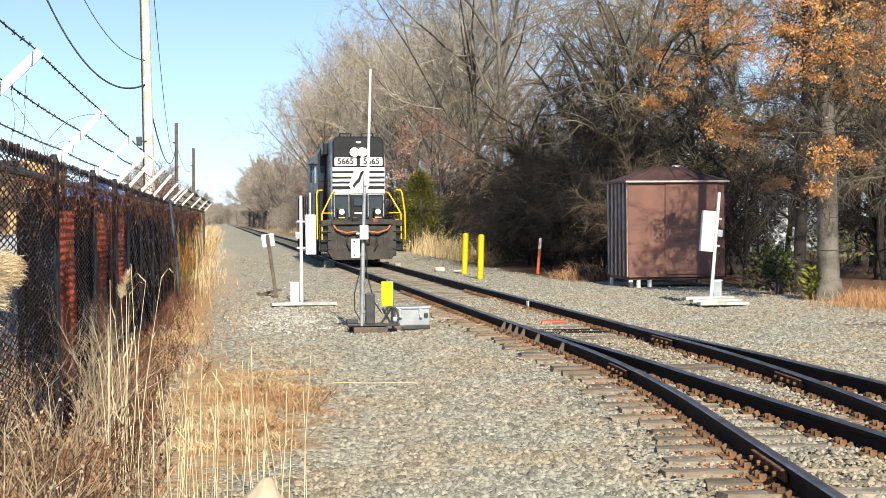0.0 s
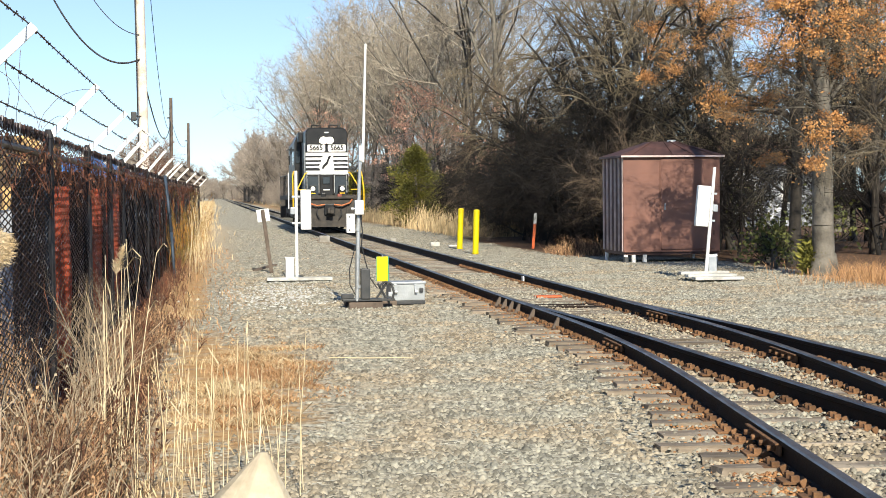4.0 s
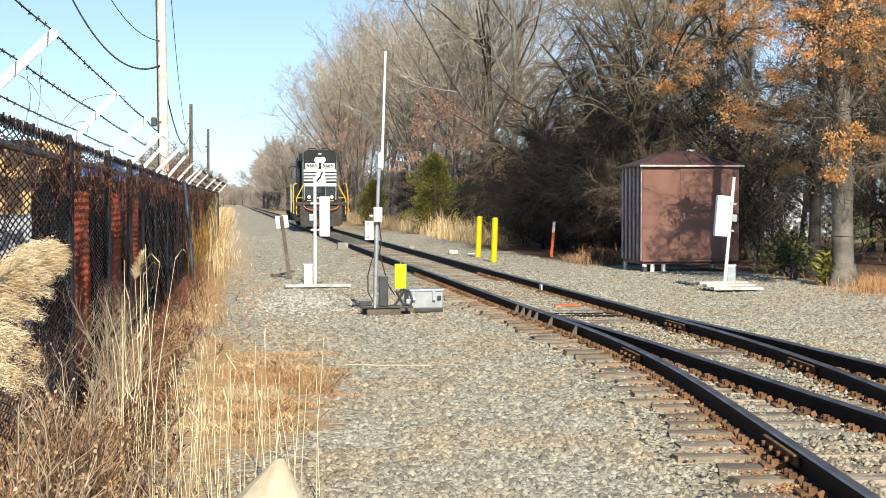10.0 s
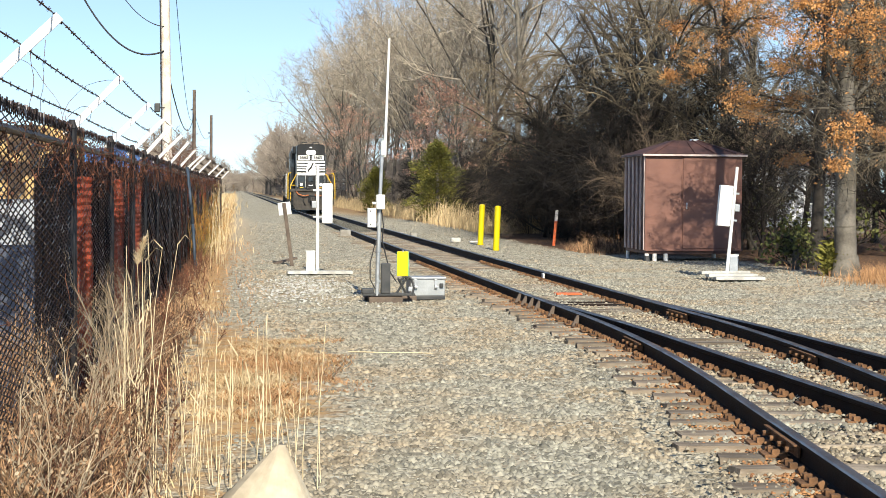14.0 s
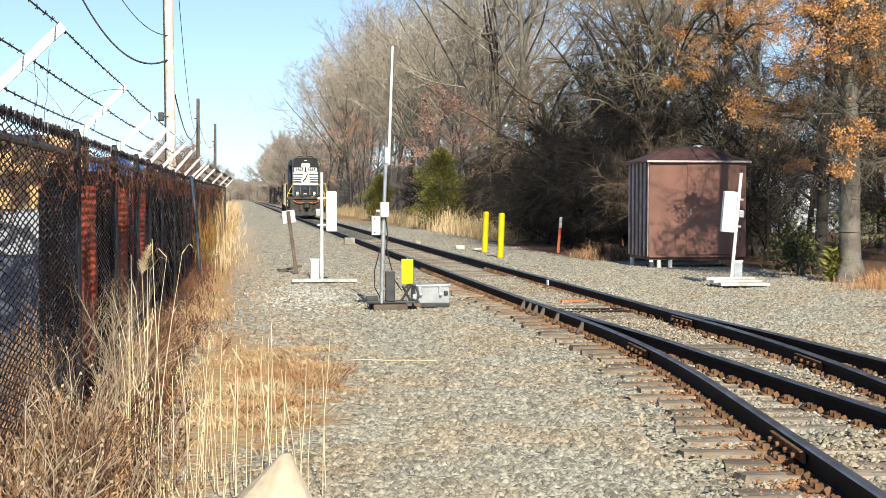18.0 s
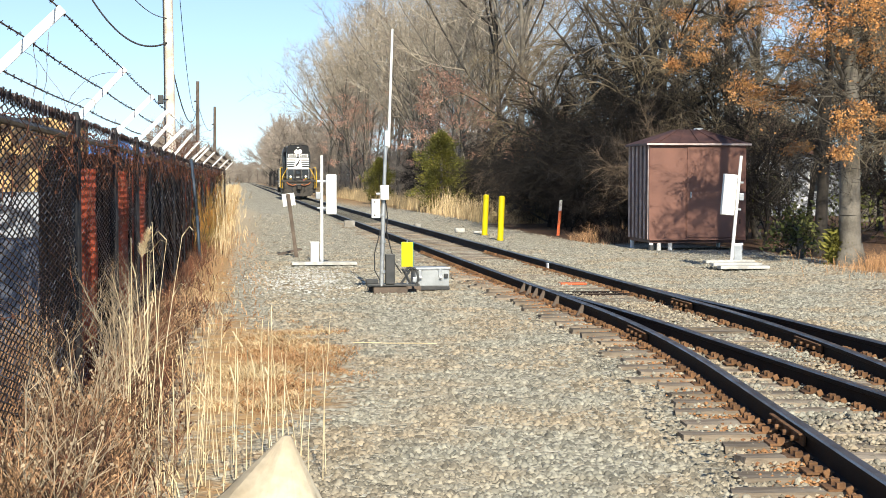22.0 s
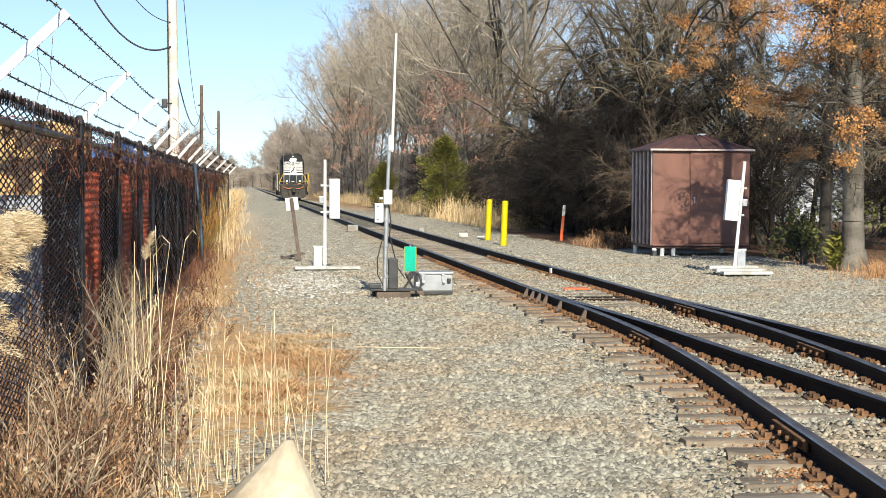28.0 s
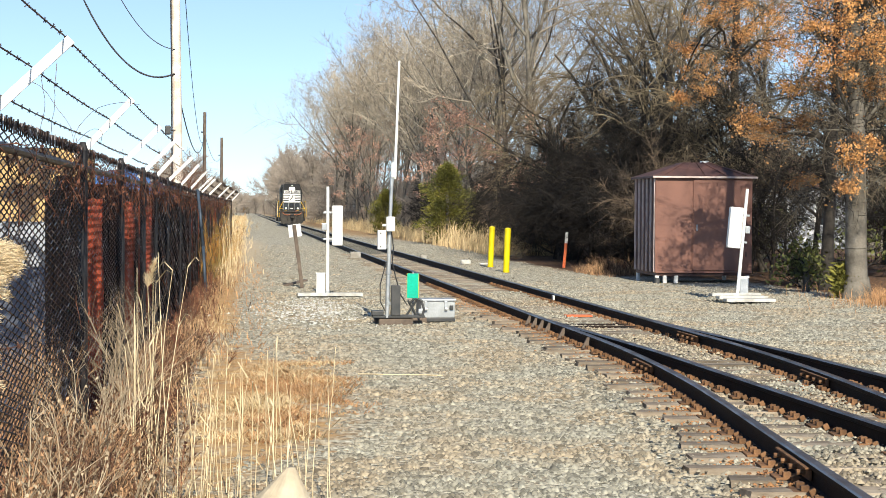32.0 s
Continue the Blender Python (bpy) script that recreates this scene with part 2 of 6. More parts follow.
def pipe(bm, pts, r, n=8):
    for a, b in zip(pts, pts[1:]):
        rod(bm, a, b, r, r, n)
    return bm


def bms():
    return bmesh.new()


def B(c, s, bevel=0.0, m=None):
    return box(bmesh.new(), c, s, bevel, m)


def prism(bm, outline, y0, y1):
    """A solid with the outline [(x, z)] between y0 and y1."""
    a = [bm.verts.new((x, y0, z)) for x, z in outline]
    b = [bm.verts.new((x, y1, z)) for x, z in outline]
    n = len(outline)
    bm.faces.new(a)
    bm.faces.new(b[::-1])
    for i in range(n):
        bm.faces.new((a[i], b[i], b[(i + 1) % n], a[(i + 1) % n]))
    bmesh.ops.recalc_face_normals(bm, faces=bm.faces)
    return bm


class Soup:
    """Many small pieces gathered into one mesh."""

    def __init__(self):
        self.v, self.f, self.k, self.bars, self.flat = [], [], 0, {}, []

    def seg(self, a, b, ra, rb, n=3):
        """A straight n-sided bar from a to b."""
        self.bars.setdefault(n, []).append((*a, *b, ra, rb))

    def many(self, corners):
        """Many polygons at once: an array (count, corners, 3)."""
        self.flat.append(np.asarray(corners, float))

    def tube(self, pts, r, n=6):
        """One unbroken round cable through pts."""
        pts = [np.asarray(p, float) for p in pts]
        k = self.k
        for i, p in enumerate(pts):
            d = pts[min(i + 1, len(pts) - 1)] - pts[max(i - 1, 0)]
            d = d / (np.linalg.norm(d) + 1e-9)
            u = np.cross(d, (0.31, 0.17, 0.93) if abs(d[2]) < 0.9 else (0, 1, 0.2))
            u /= np.linalg.norm(u)
            w = np.cross(d, u)
            for j in range(n):
                t = 2 * math.pi * j / n
                self.v.append(tuple(p + r * (u * math.cos(t) + w * math.sin(t))))
        for i in range(len(pts) - 1):
            for j in range(n):
                a, b = k + i * n + j, k + i * n + (j + 1) % n
                self.f.append((a, b, b + n, a + n))
        self.k += n * len(pts)

    def quad(self, c, u, w):
        c, u, w = np.asarray(c, float), np.asarray(u, float), np.asarray(w, float)
        k = self.k
        self.v += [tuple(c - u), tuple(c - w * 0.5), tuple(c + u), tuple(c + w)]
        self.f.append((k, k + 1, k + 2, k + 3))
        self.k += 4

    def blade(self, a, b, c, r):
        """A bent grass blade from a over b to c."""
        a, b, c = (np.asarray(x, float) for x in (a, b, c))
        s = np.array((r, r * 0.6, 0))
        k = self.k
        self.v += [tuple(a - s), tuple(a + s), tuple(b + s * 0.8), tuple(b - s * 0.8), tuple(c)]
        self.f += [(k, k + 1, k + 2, k + 3), (k + 3, k + 2, k + 4)]
        self.k += 5

    def mesh(self, name):
        vs, k = [np.array(self.v, float).reshape(-1, 3)], len(self.v)
        loops = [np.array([i for f in self.f for i in f], int)]
        sizes = [np.array([len(f) for f in self.f], int)]
        for n, rows in self.bars.items():
            q = np.array(rows, float)
            a, b, ra, rb = q[:, 0:3], q[:, 3:6], q[:, 6], q[:, 7]
            d = b - a
            d = d / (np.linalg.norm(d, axis=1, keepdims=True) + 1e-9)
            u = np.cross(d, np.where(np.abs(d[:, 2:3]) < 0.9, (0.31, 0.17, 0.93), (1, 0.2, 0)))
            u /= np.linalg.norm(u, axis=1, keepdims=True)
            w = np.cross(d, u)
            t = 2 * math.pi * np.arange(n) / n
            ring = u[:, None] * np.cos(t)[None, :, None] + w[:, None] * np.sin(t)[None, :, None]
            v = np.concatenate([a[:, None] + ra[:, None, None] * ring, b[:, None] + rb[:, None, None] * ring], 1).reshape(-1, 3)
            j = np.arange(n)
            quad = np.stack([j, (j + 1) % n, n + (j + 1) % n, n + j], 1)
            vs.append(v)
            loops.append((k + np.arange(len(q))[:, None, None] * 2 * n + quad[None]).reshape(-1))
            sizes.append(np.full(len(q) * n, 4))
            k += len(v)
        for c in self.flat:
            vs.append(c.reshape(-1, 3))
            loops.append(k + np.arange(c.shape[0] * c.shape[1]))
            sizes.append(np.full(c.shape[0], c.shape[1]))
            k += c.shape[0] * c.shape[1]
        v, idx, size = np.concatenate(vs), np.concatenate(loops), np.concatenate(sizes)
        me = bpy.data.meshes.new(name)
        me.vertices.add(len(v))
        me.vertices.foreach_set("co", v.astype(np.float32).ravel())
        me.loops.add(len(idx))
        me.loops.foreach_set("vertex_index", idx.astype(np.int32))
        me.polygons.add(len(size))
        me.polygons.foreach_set("loop_start", (np.cumsum(size) - size).astype(np.int32))
        me.update(calc_edges=True)
        return me

    def put(self, name, material, parent=None, label="", smooth=False):
        return finish(name, self.mesh(name), material, parent, label, smooth)


rng = random.Random(7)
U = rng.uniform

# ---- track line ----
XC, HALF, RAIL_TOP = 5.05, 0.755, 0.17


def lead_left(y):
    """Sideways offset of the left route: straight beyond 19 m, then a curve to a slope of one in eight."""
    if y > 19:
        return 0.0
    if y > 12:
        return -0.5 * (19 - y) ** 2 * 0.125 / 7
    return -0.4375 - 0.125 * (12 - y)


def lead_right(y):
    t = min(max((22.5 - y) / 7, 0), 1)
    return 0.25 * t * t * (3 - 2 * t) + max(0, 15 - y) * 0.012


# ---- ground ----
def ground_height(x, y):
    """Flat railside, a ballast shoulder at the track, a slight dip at the fence and a rise at the woods."""
    z = 0.0
    if 9.0 < x < 60 and y > 20:
        z += 0.03 * noise.noise((x * 0.3, y * 0.3, 1))
    z += 0.02 * noise.noise((x * 0.8, y * 0.5, 4)) + 0.012 * noise.noise((x * 3, y * 3, 9))
    if 5 < y < 34:
        bed = min(1, max(0, (x - (XC - HALF + lead_left(y) - 0.85)) / 0.25)) * min(1, max(0, (XC + HALF + lead_right(y) + 0.8 - x) / 0.25))
        z -= 0.014 * bed * min(1, (34 - y) / 6)
    return z - 0.015


def build_ground():
    m = bpy.data.materials.new("ground_mix")
    m.use_nodes = True
    n, l = m.node_tree.nodes, m.node_tree.links
    b = n["Principled BSDF"]
    b.inputs["Roughness"].default_value = 0.95
    b.inputs["Specular IOR Level"].default_value = 0.2
    tc = n.new("ShaderNodeTexCoord")

    def noi(scale, detail=5):
        t = n.new("ShaderNodeTexNoise")
        t.inputs["Scale"].default_value, t.inputs["Detail"].default_value = scale, detail
        l.new(tc.outputs["Object"], t.inputs["Vector"])
        return t.outputs[0]

    def ramp(src, *stops):
        r = n.new("ShaderNodeValToRGB")
        e = r.color_ramp.elements
        e[0].position, e[0].color = stops[0][0], (*stops[0][1], 1)
        e[1].position, e[1].color = stops[-1][0], (*stops[-1][1], 1)
        for p, c in stops[1:-1]:
            e.new(p).color = (*c, 1)
        l.new(src, r.inputs[0])
        return r.outputs[0]

    def mix(f, a, c, mode="MIX"):
        x = n.new("ShaderNodeMix")
        x.data_type, x.blend_type = "RGBA", mode
        if isinstance(f, float):
            x.inputs[0].default_value = f
        else:
            l.new(f, x.inputs[0])
        l.new(a, x.inputs[6])
        l.new(c, x.inputs[7])
        return x.outputs[2]

    vor = n.new("ShaderNodeTexVoronoi")
    vor.inputs["Scale"].default_value = 26
    l.new(tc.outputs["Object"], vor.inputs["Vector"])
    sep = n.new("ShaderNodeSeparateColor")
    l.new(vor.outputs["Color"], sep.inputs[0])
    gravel = ramp(sep.outputs[0], (0.0, (0.11, 0.10, 0.076)), (0.3, (0.24, 0.222, 0.172)), (0.65, (0.41, 0.38, 0.30)), (0.9, (0.53, 0.49, 0.385)), (1.0, (0.60, 0.57, 0.48)))
    dusty = ramp(noi(14), (0.3, (0.36, 0.29, 0.20)), (0.7, (0.53, 0.44, 0.315)))
    straw = ramp(noi(9), (0.3, (0.33, 0.19, 0.085)), (0.7, (0.50, 0.33, 0.16)))
    litter_and_shade = ramp(noi(7), (0.3, (0.045, 0.032, 0.023)), (0.7, (0.19, 0.105, 0.06)))
    attr = n.new("ShaderNodeVertexColor")
    attr.layer_name = "cover"
    sp = n.new("ShaderNodeSeparateColor")
    l.new(attr.outputs[0], sp.inputs[0])

    def edge(ch, sc):
        """The cover's weight, broken up by noise."""
        a = n.new("ShaderNodeMath")
        a.operation = "MULTIPLY_ADD"
        l.new(noi(sc), a.inputs[0])
        a.inputs[1].default_value = 0.9
        l.new(sp.outputs[ch], a.inputs[2])
        r = n.new("ShaderNodeMapRange")
        r.inputs[1].default_value, r.inputs[2].default_value = 0.75, 1.05
        l.new(a.outputs[0], r.inputs[0])
        return r.outputs[0]
    c = mix(edge(0, 3.0), gravel, dusty)
    c = mix(edge(1, 4.0), c, straw)
    c = mix(edge(2, 2.0), c, litter_and_shade)
    l.new(c, b.inputs["Base Color"])
    bp = n.new("ShaderNodeBump")
    bp.inputs["Strength"].default_value, bp.inputs["Distance"].default_value = 0.45, 0.03
    l.new(vor.outputs["Distance"], bp.inputs["Height"])
    l.new(bp.outputs[0], b.inputs["Normal"])

    def axis(fine0, fine1, step, lo, hi):
        a = list(np.arange(fine0, fine1, step))
        s, v = step, fine1
        while v < hi:
            a.append(v)
            s *= 1.25
            v += s
        s, v = step, fine0 - step
        while v > lo:
            a.insert(0, v)
            s *= 1.25
            v -= s
        return [lo] + a + [hi]
    xs, ys = axis(-2, 14, 0.22, -3000, 3000), axis(5, 60, 0.3, -3000, 4000)
    verts = [(x, y, ground_height(x, y) if abs(x) < 60 and abs(y) < 200 else -0.015) for y in ys for x in xs]
    w = len(xs)
    faces = [(j * w + i, j * w + i + 1, (j + 1) * w + i + 1, (j + 1) * w + i) for j in range(len(ys) - 1) for i in range(w - 1)]
    me = bpy.data.meshes.new("ground")
    me.from_pydata(verts, [], faces)
    ca = me.color_attributes.new("cover", "FLOAT_COLOR", "POINT")

    def bumpf(v, a, b2, s):
        return 1 / (1 + math.exp(min(60, -(v - a) / s))) * (1 / (1 + math.exp(min(60, (v - b2) / s))))
    cols = []
    for x, y, z in verts:
        dust = 0.62 * bumpf(x, -0.6, 0.6, 0.35) * bumpf(y, 30, 90, 3) + 0.46 * bumpf(x, 0.7, 2.3, 0.3) * bumpf(y, 5, 22, 2) + 0.35 * bumpf(x, 3.3, 6.8, 0.2) * bumpf(y, 14, 60, 4)
        dust += 0.42 * bumpf(x, -0.6, 1.3, 0.6) * bumpf(y, 60, 900, 10)
        st = (0.6 if y < 22 else 0.85) * bumpf(x, -0.62 if y < 22 else -0.95, 0.15 if y < 20 else -0.15, 0.18) + 0.55 * bumpf(x, 0.0, 1.0, 0.16) * bumpf(y, 10.8, 18.0, 0.6) + 0.9 * bumpf(x, 9.9, 11.8, 0.25) * bumpf(y, 62, 400, 5) + 0.9 * bumpf(x, 11.7, 16, 0.25) * bumpf(y, 18, 29, 0.8) + 0.6 * bumpf(x, 6.8, 11.5, 0.5) * bumpf(y, 90, 900, 10)
        if 5 < y < 33:
            rail_x = XC - HALF + lead_left(y)
            st += 0.75 * bumpf(x, rail_x - 0.40, rail_x + 0.08, 0.05) + 0.6 * bumpf(x, XC + HALF + lead_right(y) - 0.3, XC + HALF + lead_right(y) + 0.05, 0.05)
        edge_x = 9.4 if y < 60 else 11.2
        li = bumpf(x, edge_x, 400, 0.35) * bumpf(y, 40.5, 3000, 1.0) + bumpf(x, 12.6, 400, 0.3) * bumpf(y, 29, 3000, 0.8)
        # dark band across the gravel: a tree shadow painted with the litter colour
        li += 0.62 * bumpf(x, 9.2, 15, 0.5) * bumpf(y, 22.2, 24.0, 0.3)
        # ground along the fence darkened so the gaps between weeds read dark
        li += bumpf(x, -30, -0.55 if y < 22 else -0.9, 0.1) * bumpf(y, 3, 75, 1.0)
        cols += [dust, st, li, 1]
    ca.data.foreach_set("color", cols)
    g = finish("ground", me, m, smooth=True)
    tagged(g, "grey ballast, dry dirt and straw beside the track", "ground", kind="structure")


build_ground()

# ---- track ----
RAIL_OUT = [(-0.065, 0), (0.065, 0), (0.065, 0.012), (0.012, 0.032), (0.009, 0.115), (0.034, 0.128), (0.036, 0.158), (0.028, 0.17), (-0.028, 0.17), (-0.036, 0.158), (-0.034, 0.128), (-0.009, 0.115), (-0.012, 0.032), (-0.065, 0.012)]


def rail(path, parent, label, taper=0.0):
    """A rail swept along path [(x, y)]; taper: length over which its far end thins to a point."""
    verts, faces, mats = [], [], []
    n = len(RAIL_OUT)
    ye = path[-1][1]
    for i, (x, y) in enumerate(path):
        k = min(1, 0.12 + 0.88 * (ye - y) / taper) if taper else 1
        for px, pz in RAIL_OUT:
            verts.append((x + px * k, y, pz * (0.97 + 0.03 * k)))
    for i in range(len(path) - 1):
        for j in range(n):
            a, b2 = i * n + j, i * n + (j + 1) % n
            faces.append((a, b2, b2 + n, a + n))
            mats.append(1 if j in (6, 7, 8) else 0)
    faces.append(tuple(range(n - 1, -1, -1)))
    faces.append(tuple(range((len(path) - 1) * n, len(path) * n)))
    mats += [0, 0]
    me = bpy.data.meshes.new("rail")
    me.from_pydata(verts, [], faces)
    ob = finish("rail", me, [M["rail"], M["railhead"]], parent, label)
    me.polygons.foreach_set("material_index", mats)
    return ob


def span(a, b2, step):
    return list(np.arange(a, b2, step)) + [b2]


def build_track():
    tr = empty("railway_track", label="rusty steel rails on weathered wooden ties in grey ballast, with a turnout", category="railway track", kind="structure")
    ys = span(1.0, 40, 0.5) + span(45, 900, 45)[0:]
    rail([(XC - HALF + lead_left(y), y) for y in ys], tr, "dark rusty stock rail with a worn bright head")
    rail([(XC + HALF + lead_right(y), y) for y in ys], tr, "dark rusty stock rail with a worn bright head")
    rail([(XC - HALF + 0.035 + lead_right(y), y) for y in span(1, 22.6, 0.5)], tr, "tapered switch point rail", 3.0)
    rail([(XC + HALF - 0.035 + lead_left(y), y) for y in span(1, 22.6, 0.5)], tr, "tapered switch point rail", 3.0)
    shapes = []
    for k in range(6):
        bm = bms()
        box(bm, (0, 0, -0.09), (1, 0.225, 0.18), 0)
        bmesh.ops.subdivide_edges(bm, edges=[e for e in bm.edges if abs(e.verts[0].co.x - e.verts[1].co.x) > 0.5], cuts=5)
        for v in bm.verts:
            v.co += Vector((U(-.01, .01), U(-.012, .012), U(-.012, .008)))
        me = bpy.data.meshes.new("tie")
        bm.to_mesh(me)
        bm.free()
        me.materials.append(M["tie"])
        shapes.append(me)
    plate = B((0, 0, 0.004), (0.34, 0.19, 0.016), 0.003)
    for sx in (-1, 1):
        for sy in (-1, 1):
            box(plate, (sx * 0.095, sy * 0.06, 0.028), (0.05, 0.04, 0.035))
    pme = bpy.data.meshes.new("tie_plate")
    plate.to_mesh(pme)
    plate.free()
    pme.materials.append(M["rust"])
    anchor = bms()
    for sx in (-1, 1):
        box(anchor, (sx * 0.075, 0, 0.010), (0.045, 0.03, 0.05), 0.006, pose(0, 0, 0, 0, sx * 25, 0))
    ame = bpy.data.meshes.new("rail_anchor")
    anchor.to_mesh(ame)
    anchor.free()
    ame.materials.append(M["rust"])
    far, farp = Soup(), Soup()
    y, i = 5.0, 0
    while y < 420:
        turn = -math.atan(min(0.125, max(0, (19 - y) * 0.125 / 7))) * 0.9
        left = XC - HALF + lead_left(y) - 0.55 + U(-.12, .1)
        right = XC + HALF + lead_right(y) + 0.55 + U(-.1, .12)
        if y < 62:
            ob = new("tie", shapes[i % 6])
            ob.parent = tr
            ob.matrix_basis = Matrix.Translation(((left + right) / 2, y, 0.018 + U(-.012, .008) - min(0.022, max(0, y - 24) * 0.003))) @ Matrix.Rotation(turn + U(-.012, .012), 4, "Z") @ Matrix.Diagonal((right - left, U(.92, 1.08), 1, 1))
            rails_x = [XC - HALF + lead_left(y), XC + HALF + lead_right(y)]
            if y < 20:
                rails_x += [XC - HALF + 0.035 + lead_right(y), XC + HALF - 0.035 + lead_left(y)]
            for rx in rails_x if y < 36 else ():
                p = new("tie_plate", pme)
                p.parent = tr
                p.matrix_basis = Matrix.Translation((rx, y + (rx - (left + right) / 2) * math.tan(turn), 0.016)) @ Matrix.Rotation(turn, 4, "Z")
                if y < 34:
                    for s in (-0.135, 0.135):
                        a = new("rail_anchor", ame)
                        a.parent = tr
                        a.matrix_basis = Matrix.Translation((rx, y + s + (rx - (left + right) / 2) * math.tan(turn), 0.018)) @ Matrix.Rotation(turn, 4, "Z")
        else:
            for s in (-1, 1):
                far.quad((XC, y, 0.012), (1.3, 0.0, 0), (0, 0.11, 0))
        y += 0.49 + U(-.02, .02)
        i += 1
    ob = far.put("distant_ties", M["tie"], tr)
    ob["kind"] = "stuff"
    # joint bars, bolts and point braces
    for jx, jy, off in ((XC - HALF + lead_left(9.6), 9.6, -1), (XC - HALF + lead_left(15.9), 15.9, -1), (XC + HALF - .035 + lead_left(14.6), 14.6, -1), (XC + HALF - 0.035 + lead_left(19.6), 19.6, -1)):
        sl = math.atan(lead_left(jy + .5) - lead_left(jy - .5))
        rot = Matrix.Rotation(-sl, 4, "Z")
        bar = bms()
        box(bar, (off * 0.03, 0, 0.075), (0.022, 0.86, 0.075), 0.006)
        box(bar, (off * 0.05, 0, 0.112), (0.03, 0.86, 0.012), 0.003)
        bob = part("joint_bar", bar, M["rust"], tr, "rusted joint bar bolted to the rail")
        bob.matrix_basis = Matrix.Translation((jx, jy, 0.018)) @ rot
        for q in range(4):
            bt = rod(bms(), (off * 0.04, -0.33 + q * 0.22, 0.075), (off * 0.095, -0.33 + q * 0.22, 0.075), 0.019, 0.019, 6)
            part("bolt", bt, M["rust"], bob)
    for q, by in enumerate((22.9, 22.4, 21.9, 21.4, 20.4, 18.9)):
        br = bms()
        prism(br, [(-0.13, 0), (-0.05, 0), (-0.036, 0.13), (-0.06, 0.138)], -0.022, 0.022)
        o = part("rail_brace", br, M["oldpole"], tr, "small iron brace against the rail")
        o.location = (XC - HALF + lead_left(by), by, 0.02)
    # throw rods
    for ty in (22.3, 22.75):
        part("throw_rod", rod(bms(), (XC - HALF - 0.1, ty, 0.02), (XC + HALF, ty, 0.02), 0.02), M["rail"], tr)
    for bx, by, sx, sy, sz in ((3.93, 56, 0.38, 0.3, 0.24), (5.98, 56, 0.26, 0.24, 0.16), (6.36, 55.4, 0.22, 0.2, 0.14)):
        part("concrete_stop", B((bx, by, sz / 2), (sx, sy, sz), 0.02), M["dullstone"], tr, "small pale block beside the rail")
    part("gauge_plate", B((5.36, 24.6, 0.03), (0.42, 0.24, 0.03), 0.008), M["orange"], tr, "faded orange plate between the rails")
    part("rail_tag", B((XC + HALF - 0.06, 28.6, 0.10), (0.03, 0.16, 0.10), 0.01), M["white"], tr, "small white tag at the rail")


build_track()

# ---- trees ----
class Habit:
    """How a kind of tree branches, level by level."""

    def __init__(self, kids, ratio, angle, wob, up, droop, low, fine, blade, stem=0.5):
        self.kids, self.ratio, self.angle, self.wob, self.up, self.droop = kids, ratio, angle, wob, up, droop
        self.low, self.fine, self.blade, self.stem = low, fine, blade, stem


SPREADING = Habit((7, 7, 6), (0.78, 0.52, 0.5), ((22, 50), (30, 60), (30, 65)), (0.07, 0.14, 0.2, 0.24), (0.02, 0.10, 0.08, 0.08), (0, 0, 0, 0), 0.42, 13, 0.011)
DISTANT = Habit((8, 7), (0.74, 0.55), ((22, 55), (30, 65)), (0.07, 0.14, 0.2), (0.02, 0.09, 0.06), (0, 0, 0), 0.22, 60, 0.022)
TANGLED = Habit((12, 7), (0.62, 0.62), ((45, 85), (30, 75)), (0.12, 0.22, 0.3), (0.0, 0.05, 0.0), (0, 0.12, 0.2), 0.06, 60, 0.008, 0.85)
ARCHING = Habit((11, 8, 5), (0.72, 0.5, 0.5), ((35, 75), (30, 70), (30, 70)), (0.10, 0.13, 0.2, 0.25), (0.0, 0.20, 0.05, 0.0), (0, 0.42, 0.30, 0.25), 0.32, 12, 0.0055, 0.72)


def bough(wood, shoots, ends, g, p, d, length, r, level, hb):
    """One branch and, level by level, all that grows from it."""
    n = (7, 6, 5, 4)[level]
    r_end = r * (0.5 if level == 0 else 0.25)
    nodes = []
    for i in range(n):
        d = (d + Vector((g.uniform(-1, 1), g.uniform(-1, 1), g.uniform(-1, 1))) * hb.wob[level] + Vector((0, 0, hb.up[level] - hb.droop[level] * i / n))).normalized()
        q = p + d * (length / n)
        ra, rb = r + (r_end - r) * i / n, r + (r_end - r) * (i + 1) / n
        (wood if level < 2 else shoots).seg(p, q, ra, rb, (9, 6, 4, 3)[level])
        nodes.append((p, q, d, ra))
        p = q
    if level == len(hb.kids):
        ends.append((*nodes[0][0], *p))
        return
    t0 = hb.low if level == 0 else 0.2
    m = hb.kids[level]
    for k in range(m):
        t = t0 + (1 - t0) * (k + g.random()) / m
        a, b, dd, rr = nodes[min(int(t * n), n - 1)]
        side = dd.orthogonal().normalized()
        side.rotate(Matrix.Rotation(k * 2.4 + g.uniform(-0.6, 0.6), 3, dd))
        turn = radians(g.uniform(*hb.angle[level]))
        bough(wood, shoots, ends, g, a.lerp(b, t * n % 1), dd * math.cos(turn) + side * math.sin(turn), length * hb.ratio[level] * (1.2 - 0.5 * t) * g.uniform(0.75, 1.2), rr * 0.66, level + 1, hb)


